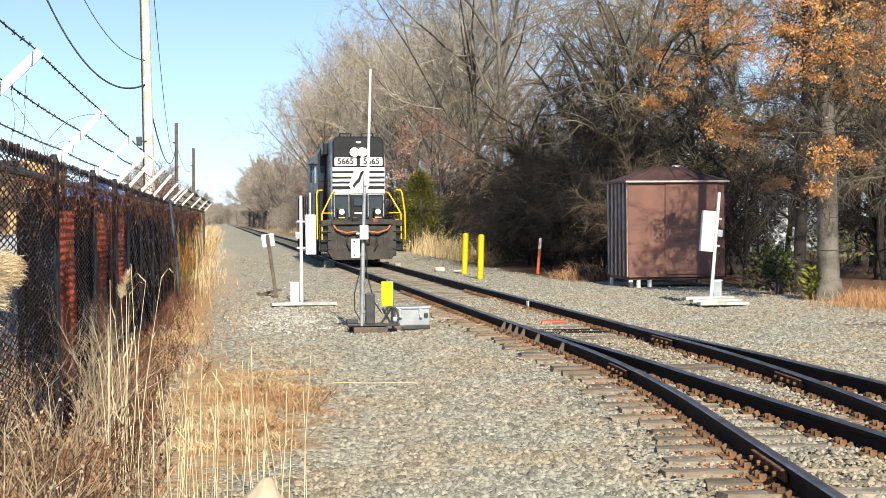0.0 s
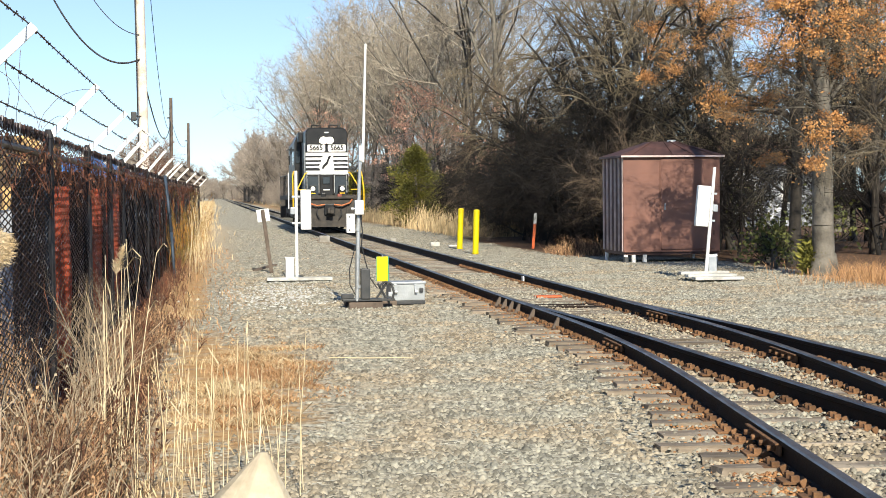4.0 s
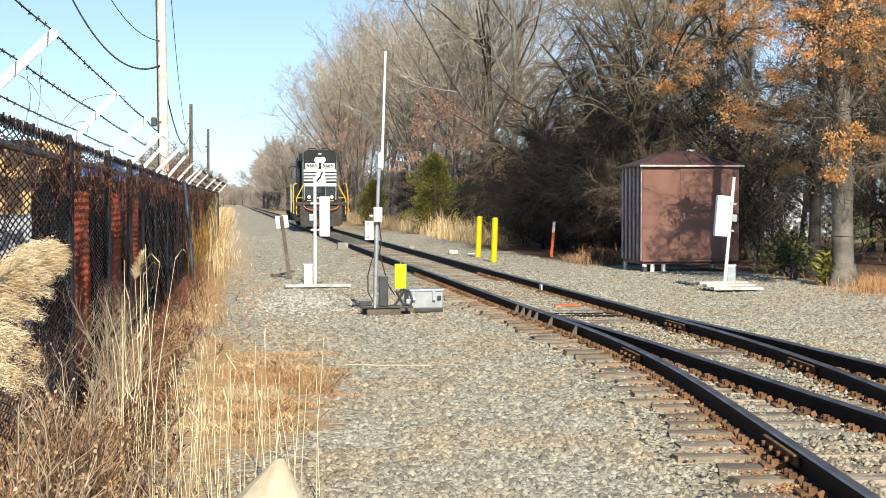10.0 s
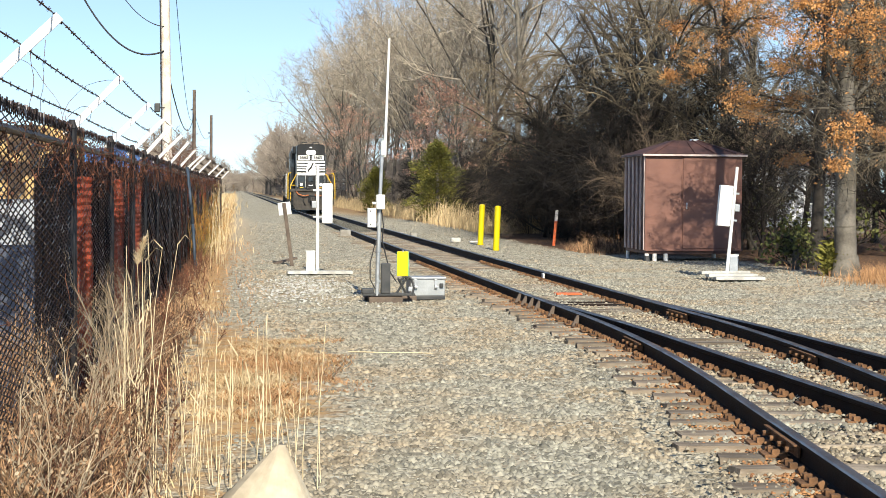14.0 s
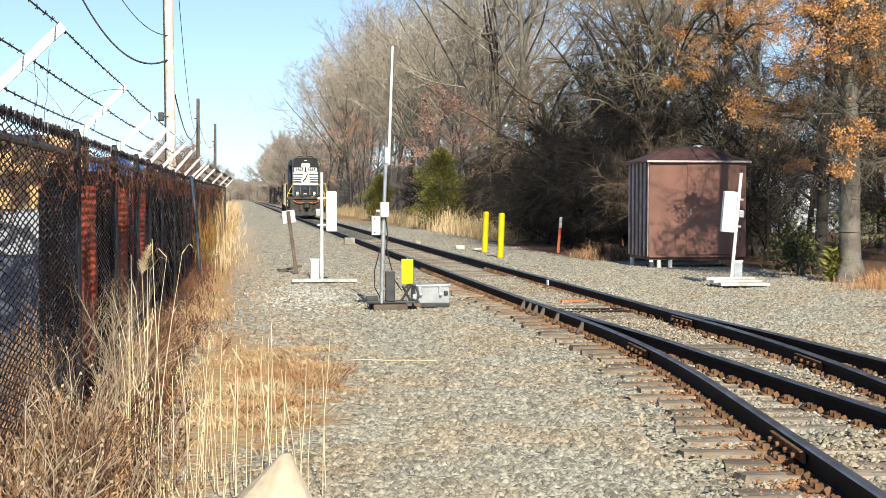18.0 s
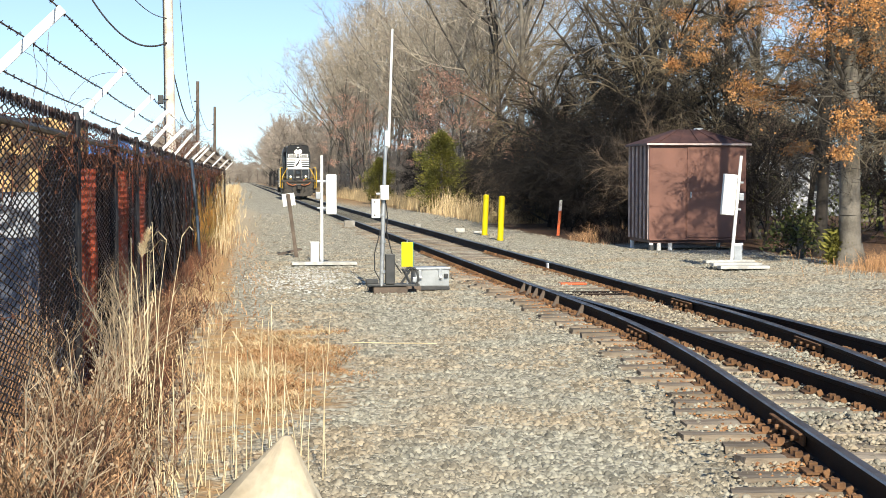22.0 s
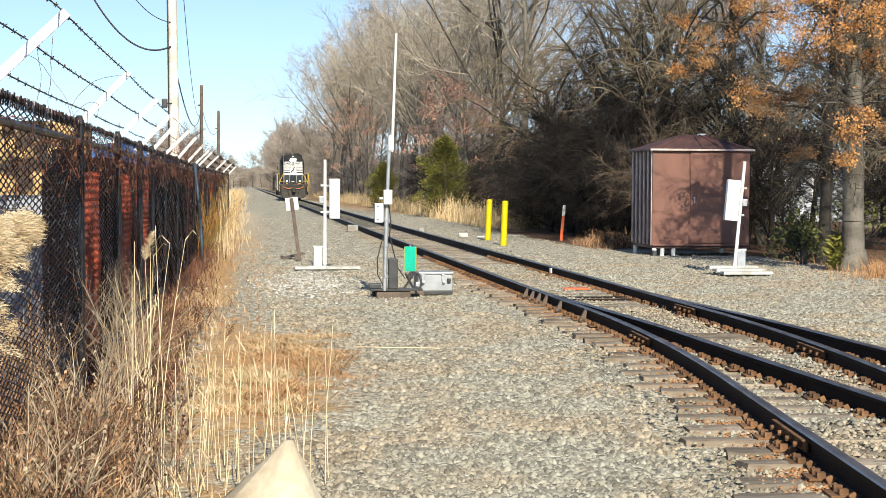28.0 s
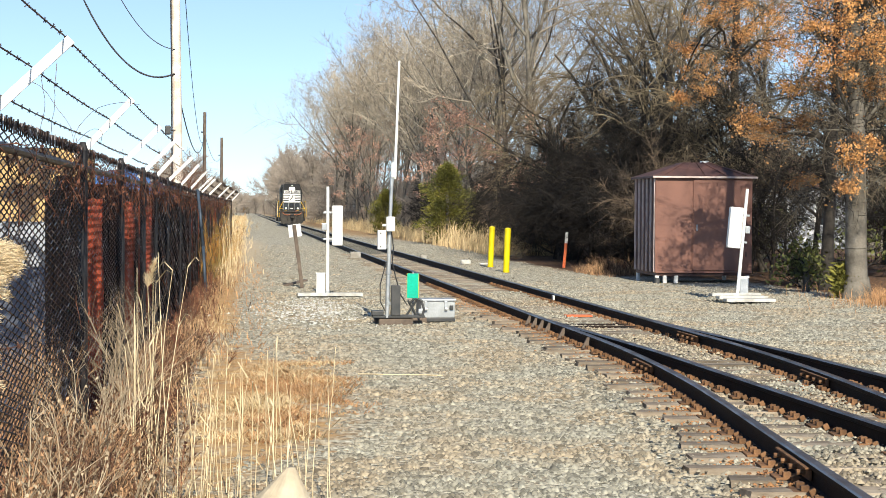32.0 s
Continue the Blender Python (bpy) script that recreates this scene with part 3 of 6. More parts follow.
def fine_twigs(shoots, ends, count, width, seed, droop=0.0):
    """Thin tapering twigs along the last branches."""
    rs = np.random.RandomState(seed)
    e = np.repeat(np.array(ends, float), count, axis=0)
    a, b = e[:, 0:3], e[:, 3:6]
    ln = np.linalg.norm(b - a, axis=1, keepdims=True)
    p = a + (b - a) * rs.uniform(0.05, 1, (len(e), 1))
    f = (b - a) / ln * 0.7 + rs.uniform(-1, 1, (len(e), 3)) + (0, 0, 0.15 - droop)
    f *= ln * rs.uniform(0.25, 0.6, (len(e), 1))
    w = np.cross(f, rs.uniform(-1, 1, (len(e), 3)))
    w *= width / (np.linalg.norm(w, axis=1, keepdims=True) + 1e-9)
    mid = p + f * 0.55 + rs.uniform(-1, 1, (len(e), 3)) * ln * 0.06
    shoots.many(np.stack([p - w, p + w, mid + w * 0.7, mid - w * 0.7], 1))
    shoots.many(np.stack([mid - w * 0.7, mid + w * 0.7, p + f], 1))


def make_tree(name, seed, h, r, hb, bark="bark", twig="twig", label="", category="tree", lean=0.06):
    g = random.Random(seed)
    wood, shoots, ends = Soup(), Soup(), []
    bough(wood, shoots, ends, g, Vector((0, 0, -0.15)), Vector((g.uniform(-lean, lean), g.uniform(-lean, lean), 1)), h * hb.stem, r, 0, hb)
    wood.seg((0, 0, -0.2), (0, 0, 0.5), r * 1.6, r * 1.0, 9)
    fine_twigs(shoots, ends, hb.fine, hb.blade, seed, hb.droop[-1])
    root = empty(name, label=label, category=category)
    wood.put("trunk", M[bark], root, smooth=True)
    shoots.put("crown", M[twig], root)
    return root, np.array(ends)[:, 3:6]


def leaf_cloud(centres, count, size, spread, seed):
    """Leaf blades scattered round the centres: an array of quads."""
    rs = np.random.RandomState(seed)
    c = np.repeat(np.array(centres, float), count, axis=0)
    c = c + rs.normal(0, 1, c.shape) * (spread, spread, spread * 0.7)
    u = rs.uniform(-1, 1, c.shape)
    w = np.cross(u, rs.uniform(-1, 1, c.shape))
    k = size * rs.uniform(0.6, 1.3, (len(c), 1))
    u *= k / (np.linalg.norm(u, axis=1, keepdims=True) + 1e-6)
    w *= 0.8 * k / (np.linalg.norm(w, axis=1, keepdims=True) + 1e-6)
    return np.stack([c - u, c - w * 0.5, c + u, c + w], 1)


BARE = "bare leafless tree with grey-brown twigs at the wood's edge"


def build_woods():
    g = random.Random(21)
    kinds = [make_tree("bare_tree", 100 + k, (23, 25, 21, 26, 22)[k], (0.17, 0.19, 0.15, 0.20, 0.16)[k], SPREADING, bark="palebark" if k % 2 else "bark", label=BARE)[0] for k in range(5)]
    # near-black twigs and bark carry the wood's shade; brown kind carries lit twigs
    dark = [make_tree("thicket_tree", 200 + k, (7.5, 8, 6.5, 7)[k], 0.09, TANGLED, bark="shadebark", twig=("shadetwig", "shadetwig", "shadetwig", "browntwig")[k], label="tangled leafless tree coloured dark for the wood's shade")[0] for k in range(4)]
    light = [make_tree("distant_bare_tree", 300 + k, (17, 19, 15)[k], 0.2, DISTANT, twig="fartwig", label="bare grey-brown tree in the distance")[0] for k in range(3)]
    brush = [make_tree("bare_brush", 320 + k, (5, 6)[k], 0.07, TANGLED, twig="fartwig", label="low bare brush in the distance", category="brush")[0] for k in range(2)]
    used = set()

    def place(pool, x, y, s, grp):
        t = g.choice(pool)
        m = Matrix.Translation((x, y, 0)) @ Matrix.Rotation(g.uniform(0, 6.28), 4, "Z")
        if t not in used:
            used.add(t)
            ob = t
            ob.matrix_basis = m
        else:
            ob = copy_thing(t, m)
        ob.scale = (s, s, s * g.uniform(0.92, 1.08))
        ob["group"] = grp
        return ob
    # the wood's edge and depth
    y = 74.0
    while y < 240:
        edge = 12.6 + 1.2 * min(1, max(0, (y - 60) / 60))
        for row, dx in enumerate((0.8, 7.0)):
            tx, ty = edge + dx + g.uniform(-0.8, 2.2), y + g.uniform(-2, 2)
            if row and (ty < 110 or 0.27 < tx / ty < 0.345):
                continue
            place(kinds, tx, ty, g.uniform(0.75, 1.05), "trees of the wood")
        y += 5.5 + (y - 60) * 0.04
    for x, y, s in ((21.5, 50, 0.7), (24.5, 55, 0.8), (20, 58, 0.7), (26, 62, 0.8), (29, 68, 0.8), (17.2, 62, 0.7), (15.6, 58, 0.65)):
        place(kinds, x, y, s, "trees of the wood")
    # tall trees that lean out towards the track
    for x, y, s in ((11.2, 186, 1.12), (10.9, 152, 0.98), (10.8, 170, 1.08), (12.2, 150, 1.0), (13.0, 128, 0.95), (12.0, 168, 1.0), (12.4, 204, 1.05), (13.2, 112, 0.9), (12.6, 222, 1.0)):
        place(kinds, x, y, s, "trees of the wood")
    # thicket, with the wood's shade put into its colours
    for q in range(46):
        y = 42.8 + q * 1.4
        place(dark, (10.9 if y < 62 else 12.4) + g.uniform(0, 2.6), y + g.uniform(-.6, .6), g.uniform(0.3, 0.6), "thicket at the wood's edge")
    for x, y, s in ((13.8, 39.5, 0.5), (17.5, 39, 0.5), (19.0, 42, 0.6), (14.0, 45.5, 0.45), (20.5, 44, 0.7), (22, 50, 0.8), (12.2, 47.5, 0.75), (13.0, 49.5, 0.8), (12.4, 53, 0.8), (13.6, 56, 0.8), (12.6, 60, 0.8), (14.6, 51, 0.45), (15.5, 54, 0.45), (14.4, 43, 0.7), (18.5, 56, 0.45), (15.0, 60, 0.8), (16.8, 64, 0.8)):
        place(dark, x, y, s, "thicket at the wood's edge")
    # low brush along the distant track
    for q in range(44):
        y = 90 + q * 11
        place(light, 12.0 + g.uniform(0, 3) - max(0, y - 240) * 0.012, y, g.uniform(0.12, 0.3), "brush along the track")
        if q % 2:
            place(light, -3.4 - g.uniform(0, 3), y, g.uniform(0.1, 0.22), "brush along the track")
    # the wood's depth
    for q in range(30):
        y = g.uniform(105, 330)
        place(light, 19 + g.random() * 0.16 * y, y, g.uniform(0.4, 0.75), "trees of the wood")
    for q in range(40):
        y = g.uniform(100, 260)
        place(light, 15.5 + g.random() * 0.14 * y, y, g.uniform(0.22, 0.4), "brush in the wood")
    for q in range(36):
        y = g.uniform(95, 260)
        place(brush, 14.0 + g.random() * 0.09 * y, y, g.uniform(0.7, 1.2), "brush in the wood")
    # far trees closing the line
    for q in range(36):
        y = 240 + q * 10
        place(light, 13.0 + g.uniform(0, 9) - (y - 240) * 0.012, y, g.uniform(0.8, 1.05), "distant trees")
    for q in range(14):
        y = 290 + q * 14
        place(light, 9.6 + g.uniform(0, 3) - (y - 290) * 0.006, y, g.uniform(1.0, 1.2), "distant trees")
    for q in range(30):
        place(light, g.uniform(-16, 16), 600 + q * 12, g.uniform(0.25, 0.8), "distant trees")
    for q in range(60):
        place(brush, -22 + q * 0.72 + g.uniform(-1, 1), g.uniform(880, 990), g.uniform(0.7, 1.3), "brush closing the line")
    for q in range(22):
        y = 165 + q * 9
        place(brush, 9.6 + g.uniform(0, 2.2), y, g.uniform(0.35, 0.75), "brush along the track")
    for q in range(24):
        y = 240 + q * 26
        place(brush, 12.0 + g.uniform(0, 4) - (y - 240) * 0.009, y, g.uniform(0.6, 1.1), "brush along the track")
    for q in range(26):
        place(light, -16 + q * 1.4 + g.uniform(-1, 1), g.uniform(915, 985), g.uniform(0.45, 0.9), "distant trees")
    for q in range(22):
        y = 130 + q * 22
        place(light, -3.9 - g.uniform(0, 5), y, g.uniform(0.35, 0.55) + q * 0.018, "distant trees")


def build_arching():
    """Leafless trees with long limbs that rise and bow down again, mossy in the sun."""
    pool = [make_tree("arching_tree", 61 + k, (9.5, 11.0, 8.5, 10.0)[k], (0.15, 0.18, 0.13, 0.16)[k], ARCHING, bark="darkbark", twig="edgetwig", label="leafless tree with long mossy arching branches", lean=0.2) for k in range(4)]
    for k, (x, y, s, a) in enumerate(((12.4, 46.5, 1.0, 10), (13.3, 52.5, 1.1, 80), (11.9, 55.5, 0.9, 200), (15.4, 58.0, 0.8, 150), (13.4, 43.4, 0.62, 30), (15.2, 44.2, 0.55, 240), (18.4, 48.5, 0.8, 100), (19.6, 44.0, 0.85, 20), (21.5, 48.0, 0.95, 170), (17.6, 39.5, 0.65, 280))):
        m = pose(x, y, 0, 0, 0, a)
        t = pool[k][0] if k < 4 else copy_thing(pool[k % 4][0], m)
        t.matrix_basis = m @ Matrix.Diagonal((s, s, s, 1))
        t["group"] = "arching trees at the wood's edge"


def build_oak(x, y, h, r, seed, bark, label, sprays, droop_n):
    """An oak whose dry leaves hang in separate sprays (centre, half width, half height)."""
    g = random.Random(seed)
    root = empty("oak_tree", pose(x, y, 0), label=label, category="tree", group="oaks with dry leaves")
    wood, shoots, knots, ends = Soup(), Soup(), [], []
    trunk, p = [], Vector((0, 0, -0.15))
    for i in range(9):
        q = p + Vector((g.uniform(-.05, .07), g.uniform(-.06, .06), h / 9))
        wood.seg(p, q, r * (1 - 0.085 * i), r * (1 - 0.085 * (i + 1)), 12)
        trunk.append(q)
        p = q
    wood.seg((0, 0, -0.2), (0, 0, 0.45), r * 1.55, r * 1.0, 12)

    def on_trunk(z):
        return min(trunk, key=lambda v: abs(v.z - z))
    for sx, sy, sz, hw, hh in sprays:
        c = Vector((sx - x, sy - y, sz))
        a = on_trunk(max(1.9, min(h, c.z - 0.3 * math.hypot(c.x, c.y) - 0.2)))
        path = [a.lerp(c, t) + Vector((0, 0, 0.25 * math.sin(math.pi * t))) + Vector((g.uniform(-.08, .08), g.uniform(-.08, .08), g.uniform(-.06, .06))) * min(1, 4 * t) for t in (0, 0.25, 0.5, 0.75, 1)]
        for k in range(4):
            wood.seg(path[k], path[k + 1], 0.055 - 0.011 * k, 0.044 - 0.011 * k, 6)
        for k in range(int(9 + 17 * hw)):
            s0 = path[2].lerp(path[4], g.random())
            e = c + Vector((g.gauss(0, 0.5) * hw, g.gauss(0, 0.5) * max(hw, 0.4), g.gauss(0, 0.5) * hh))
            mid = s0.lerp(e, 0.5) + Vector((0, 0, 0.08))
            shoots.seg(s0, mid, 0.010, 0.007, 4)
            shoots.seg(mid, e, 0.007, 0.004, 3)
            knots.append(tuple(e))
    hb = Habit((7, 5), (0.6, 0.55), ((40, 80), (30, 70)), (0.1, 0.28, 0.4), (0, 0.1, 0), (0, 0.45, 0.4), 0.2, 40, 0.0045, 1)
    for k in range(droop_n):
        t = g.choice(trunk[1:])
        a = g.uniform(0, 6.28) if k % 2 else g.gauss(-1.57, 0.7)
        bough(wood, shoots, ends, g, t.copy(), Vector((math.cos(a), math.sin(a), 0.35)), g.uniform(1.2, 2.2), 0.02, 1, hb)
    fine_twigs(shoots, ends, 34, 0.0032, seed, 0.4)
    wood.put("trunk", M[bark], root, smooth=True)
    shoots.put("crown", M["oaktwig"], root)
    # near-black inner twigs: the crown's shade on the upper trunk, put into colour
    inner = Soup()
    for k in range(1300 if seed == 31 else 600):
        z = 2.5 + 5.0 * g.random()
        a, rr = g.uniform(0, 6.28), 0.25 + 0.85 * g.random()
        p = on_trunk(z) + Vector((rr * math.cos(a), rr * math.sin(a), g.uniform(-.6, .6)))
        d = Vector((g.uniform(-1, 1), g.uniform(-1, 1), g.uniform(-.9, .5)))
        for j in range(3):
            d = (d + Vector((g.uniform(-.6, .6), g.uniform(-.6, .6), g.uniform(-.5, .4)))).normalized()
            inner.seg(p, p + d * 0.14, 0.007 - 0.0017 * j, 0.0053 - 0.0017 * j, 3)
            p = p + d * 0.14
    inner.put("inner_twig_tangle", M["shadetwig"], root, "inner twigs round the trunk, coloured dark for the crown's shade")
    leaves = Soup()
    leaves.many(leaf_cloud(knots, 46, 0.028, 0.085, seed))
    loose = [e[3:6] for e in ends if g.random() < 0.25]
    if loose:
        leaves.many(leaf_cloud(loose, 6, 0.034, 0.16, seed + 1))
    leaves.put("foliage", M["oakleaf"], root, "dry orange-brown leaves")


SPRAYS_A = [(10.75, 28.7, 5.17, 0.56, 0.34), (11.35, 28.5, 5.45, 0.67, 0.43), (12.48, 29.0, 5.73, 0.58, 0.52), (11.05, 28.6, 4.59, 0.62, 0.29), (11.77, 28.4, 4.9, 0.56, 0.38), (12.72, 29.0, 5.06, 0.41, 0.46), (12.19, 30.0, 4.33, 0.53, 0.28), (12.72, 29.7, 4.25, 0.47, 0.31), (10.94, 29.7, 4.27, 0.42, 0.19), (11.55, 28.7, 2.84, 0.25, 0.2), (12.17, 29.3, 3.08, 0.18, 0.15), (11.59, 28.8, 2.22, 0.14, 0.12), (10.94, 28.6, 6.17, 0.78, 0.45), (12.15, 28.5, 6.44, 0.79, 0.45), (12.93, 28.7, 5.84, 0.58, 0.58), (13.64, 30.0, 4.48, 0.48, 0.48)]
SPRAYS_B = [(11.15, 33.3, 3.79, 0.51, 0.26), (11.84, 33.3, 3.62, 0.54, 0.23), (11.48, 33.3, 3.44, 0.58, 0.17), (12.14, 32.7, 3.83, 0.2, 0.15), (14.18, 32.8, 3.02, 0.39, 0.18), (12.26, 33.1, 2.49, 0.23, 0.13)]
SPRAYS_C = [(12.95, 43.1, 5.78, 0.74, 0.33), (13.96, 43.3, 6.09, 0.7, 0.37), (14.84, 43.4, 6.52, 0.75, 0.37), (15.02, 41.8, 6.6, 0.68, 0.36), (14.17, 42.8, 7.0, 0.66, 0.33), (14.88, 42.9, 7.43, 0.66, 0.37), (13.02, 42.6, 7.14, 0.65, 0.21), (13.24, 42.0, 7.64, 0.81, 0.32), (12.81, 42.5, 5.14, 0.26, 0.16), (11.88, 41.8, 4.88, 0.32, 0.14), (12.7, 43.5, 6.5, 0.41, 0.17), (14.67, 43.3, 8.53, 1.17, 0.5), (12.47, 42.7, 8.35, 0.81, 0.33)]


def build_cedar(x, y, h, w, seed):
    g = random.Random(seed)
    root = empty("cedar_tree", pose(x, y, 0), label="bushy yellow-green cedar at the wood's edge", category="tree")
    tk, s = Soup(), Soup()
    tk.seg((0, 0, -0.1), (0, 0, h * 0.9), 0.12, 0.02, 7)
    for q in range(int(1900 * h / 5)):
        t = g.random() ** 0.8
        z = 0.15 + t * (h - 0.2)
        a = g.uniform(0, 6.28)
        rad = w * (1 - t ** 2.6) ** 0.7 * (0.66 + 0.34 * min(1, t * 4)) * (0.9 + 1.1 * noise.noise((math.cos(a) * 1.6, math.sin(a) * 1.6, z * 1.5 + seed)))
        rr = rad * g.uniform(0.35, 1.0)
        c = np.array((math.cos(a) * rr, math.sin(a) * rr, z))
        for k in range(7):
            e = c + np.array((g.gauss(0, .09), g.gauss(0, .09), g.gauss(0, .09)))
            u = np.array((math.cos(a) + g.uniform(-.5, .5), math.sin(a) + g.uniform(-.5, .5), g.uniform(0, .9)))
            u = u / np.linalg.norm(u) * 0.085
            v = np.cross(u, (g.uniform(-1, 1), g.uniform(-1, 1), g.uniform(-1, 1)))
            s.quad(e, u, v / (np.linalg.norm(v) + 1e-6) * 0.035)
    tk.put("trunk", M["bark"], root)
    s.put("foliage", M["cedar"], root)
    return root


def leafy_shrub(x, y, h, seed, leaf, label, n=8, twig="twig"):
    root, tips = make_tree("leafy_shrub", seed, h, 0.06, SHRUBBY, twig=twig, label=label, category="shrub")
    root.location = (x, y, 0)
    s = Soup()
    s.many(leaf_cloud(tips, n, 0.06, 0.22, seed))
    s.put("foliage", M[leaf], root)


SHRUBBY = Habit((10, 5), (0.6, 0.55), ((30, 65), (30, 70)), (0.1, 0.2, 0.25), (0.0, 0.05, 0.05), (0, 0, 0), 0.2, 8, 0.006, 0.85)
build_woods()
build_arching()
build_oak(12.25, 29.9, 10.5, 0.235, 31, "palebark", "oak with a pale trunk that keeps its dry orange leaves", SPRAYS_A, 28)
build_oak(13.05, 33.6, 10.0, 0.15, 33, "darkbark", "oak with dry orange leaves beside the clearing", SPRAYS_B, 16)
build_oak(14.10, 43.4, 14.0, 0.17, 32, "darkbark", "dark-stemmed oak with dry orange leaves behind the shed", SPRAYS_C, 16)
build_cedar(10.55, 81.0, 4.2, 1.7, 8)
build_cedar(9.9, 110.0, 3.2, 1.3, 4)
build_cedar(12.05, 30.1, 0.62, 0.2, 6)
for x, y, h, sd in ((12.1, 83.5, 6.8, 41), (11.6, 148, 9, 43), (11.2, 140, 8.0, 44), (12.0, 158, 9.0, 45), (12.4, 92, 7, 46), (13.0, 62, 4.5, 47)):
    leafy_shrub(x, y, h, sd, "pinkleaf", "small beech keeping pinkish-brown dry leaves", 60 if y < 100 else 30)
for x, y, h, sd in ((12.2, 32.6, 0.8, 51), (14.2, 35, 1.5, 52), (13.3, 36.0, 1.0, 53), (15.2, 44.5, 1.6, 54), (16.6, 46.0, 1.8, 55), (15.9, 49, 1.9, 56)):
    leafy_shrub(x, y, h, sd, "ivy", "low evergreen shrub under the oaks", 8, "shadetwig")


def build_house():
    h = empty("house", pose(25.5, 75, 0), label="pale house half hidden behind the trees", category="house")
    part("wall", B((0, 0, 1.5), (7.0, 6.0, 3.0), 0.02), M["paleyard"], h)
    bm = bms()
    prism(bm, [(-3.7, 3.0), (3.7, 3.0), (0, 5.0)], -3.3, 3.3)
    part("roof", bm, M["brick"], h)
    for x in (-2.3, 0.0, 2.3):
        w = part("window", B((x, -3.01, 1.7), (1.0, 0.06, 1.2), 0.01), M["white"], h)
        part("pane", B((x, -3.05, 1.7), (0.84, 0.03, 1.04), 0.005), M["glass"], w)


build_house()

# ---- shed ----
def build_shed():
    w, d, z0, z1 = 2.45, 2.0, 0.24, 2.62
    sh = empty("equipment_shed", pose(9.98, 37.0, 0, 0, 0, 0), label="brown painted steel equipment shed raised on short white feet", category="shed")
    part("floor_frame", B((w / 2, d / 2, z0 - 0.03), (w - 0.04, d - 0.04, 0.09), 0.01), M["shedroof_shade"], sh)
    part("front_wall", B((w / 2, 0.02, (z0 + z1) / 2), (w, 0.04, z1 - z0), 0.008), M["shed"], sh)
    part("back_wall", B((w / 2, d - 0.02, (z0 + z1) / 2), (w, 0.04, z1 - z0), 0.008), M["shed"], sh)
    part("side_wall", B((w - 0.02, d / 2, (z0 + z1) / 2), (0.04, d - 0.082, z1 - z0), 0.004), M["shed"], sh)
    # track-facing wall in the darker roof brown: its shade put into the colour
    sw = part("side_wall", B((0.03, d / 2, (z0 + z1) / 2), (0.04, d - 0.082, z1 - z0), 0.004), M["shedroof_shade"], sh)
    for k in range(6):
        rib = B((-0.012, 0.06 + k * (d - 0.12) / 5, (z0 + z1) / 2), (0.05, 0.036, z1 - z0 - 0.02), 0.012)
        part("rib", rib, M["shedtrim"], sw, "pale vertical rib")
    part("corner_trim", B((-0.004, -0.004, (z0 + z1) / 2), (0.03, 0.03, z1 - z0), 0.006), M["shed"], sh)
    door = part("door", B((1.62, -0.012, 1.42), (1.36, 0.03, 2.25), 0.008), M["shed"], sh, "plain brown steel door")
    part("handle", B((1.03, -0.045, 1.35), (0.035, 0.035, 0.16), 0.008), M["galv"], door, "small steel handle")
    part("hinge", B((2.29, -0.035, 2.2), (0.03, 0.02, 0.12), 0.004), M["shedroof_shade"], door)
    part("hinge", B((2.29, -0.035, 0.7), (0.03, 0.02, 0.12), 0.004), M["shedroof_shade"], door)
    part("panel_seam", B((0.92, -0.006, 1.42), (0.02, 0.014, 2.3), 0.003), M["shed"], sh)
    part("sill", B((w / 2, -0.02, z0 + 0.01), (w, 0.05, 0.035), 0.006), M["shed"], sh)
    bm = bms()
    e = 0.10
    base = [bm.verts.new(p) for p in ((-e, -e, z1), (w + e, -e, z1), (w + e, d + e, z1), (-e, d + e, z1))]
    low = [bm.verts.new(v.co + Vector((0, 0, -0.05))) for v in base]
    ins = [bm.verts.new(p) for p in ((w * .36, d * .36, z1 + .36), (w * .64, d * .36, z1 + .36), (w * .64, d * .64, z1 + .36), (w * .36, d * .64, z1 + .36))]
    bm.faces.new(ins)
    bm.faces.new(low[::-1])
    for i in range(4):
        j = (i + 1) % 4
        bm.faces.new((base[i], base[j], ins[j], ins[i]))
        bm.faces.new((low[i], low[j], base[j], base[i]))
    bmesh.ops.recalc_face_normals(bm, faces=bm.faces)
    rf = part("roof", bm, M["shedroof_shade"], sh, "low hipped brown sheet roof")
    for k in range(5):
        x = -e + (w + 2 * e) * (k + .5) / 5
        a, b2 = Vector((x, -e, z1 + 0.012)), Vector((w / 2 + (x - w / 2) * 0.28, d * .36, z1 + .372))
        part("roof_seam", rod(bms(), a, b2, 0.014, 0.014, 6), M["shedroof_shade"], rf)
    part("roof_vent", rod(bms(), (w * .62, d * .5, z1 + .34), (w * .62, d * .5, z1 + .41), 0.13, 0.11, 12), M["galv"], rf, "pale round roof vent")
    part("fascia", B((w / 2, -e - 0.006, z1 - 0.025), (w + 2 * e, 0.012, 0.045), 0.003), M["shedtrim"], rf)
    for x, y in ((0.06, 0.06), (0.26, 0.06), (0.54, 0.06), (w - 0.1, 0.06), (0.06, d - 0.1), (w - 0.1, d - 0.1)):
        part("foot", rod(bms(), (x, y, -0.05), (x, y, z0 - 0.07), 0.055, 0.055, 12), M["white"], sh, "short white pipe foot")
    part("cable_stub", rod(bms(), (0.02, -0.1, -0.02), (0.02, -0.1, 0.12), 0.075, 0.06, 12), M["darkbox"], sh)


build_shed()

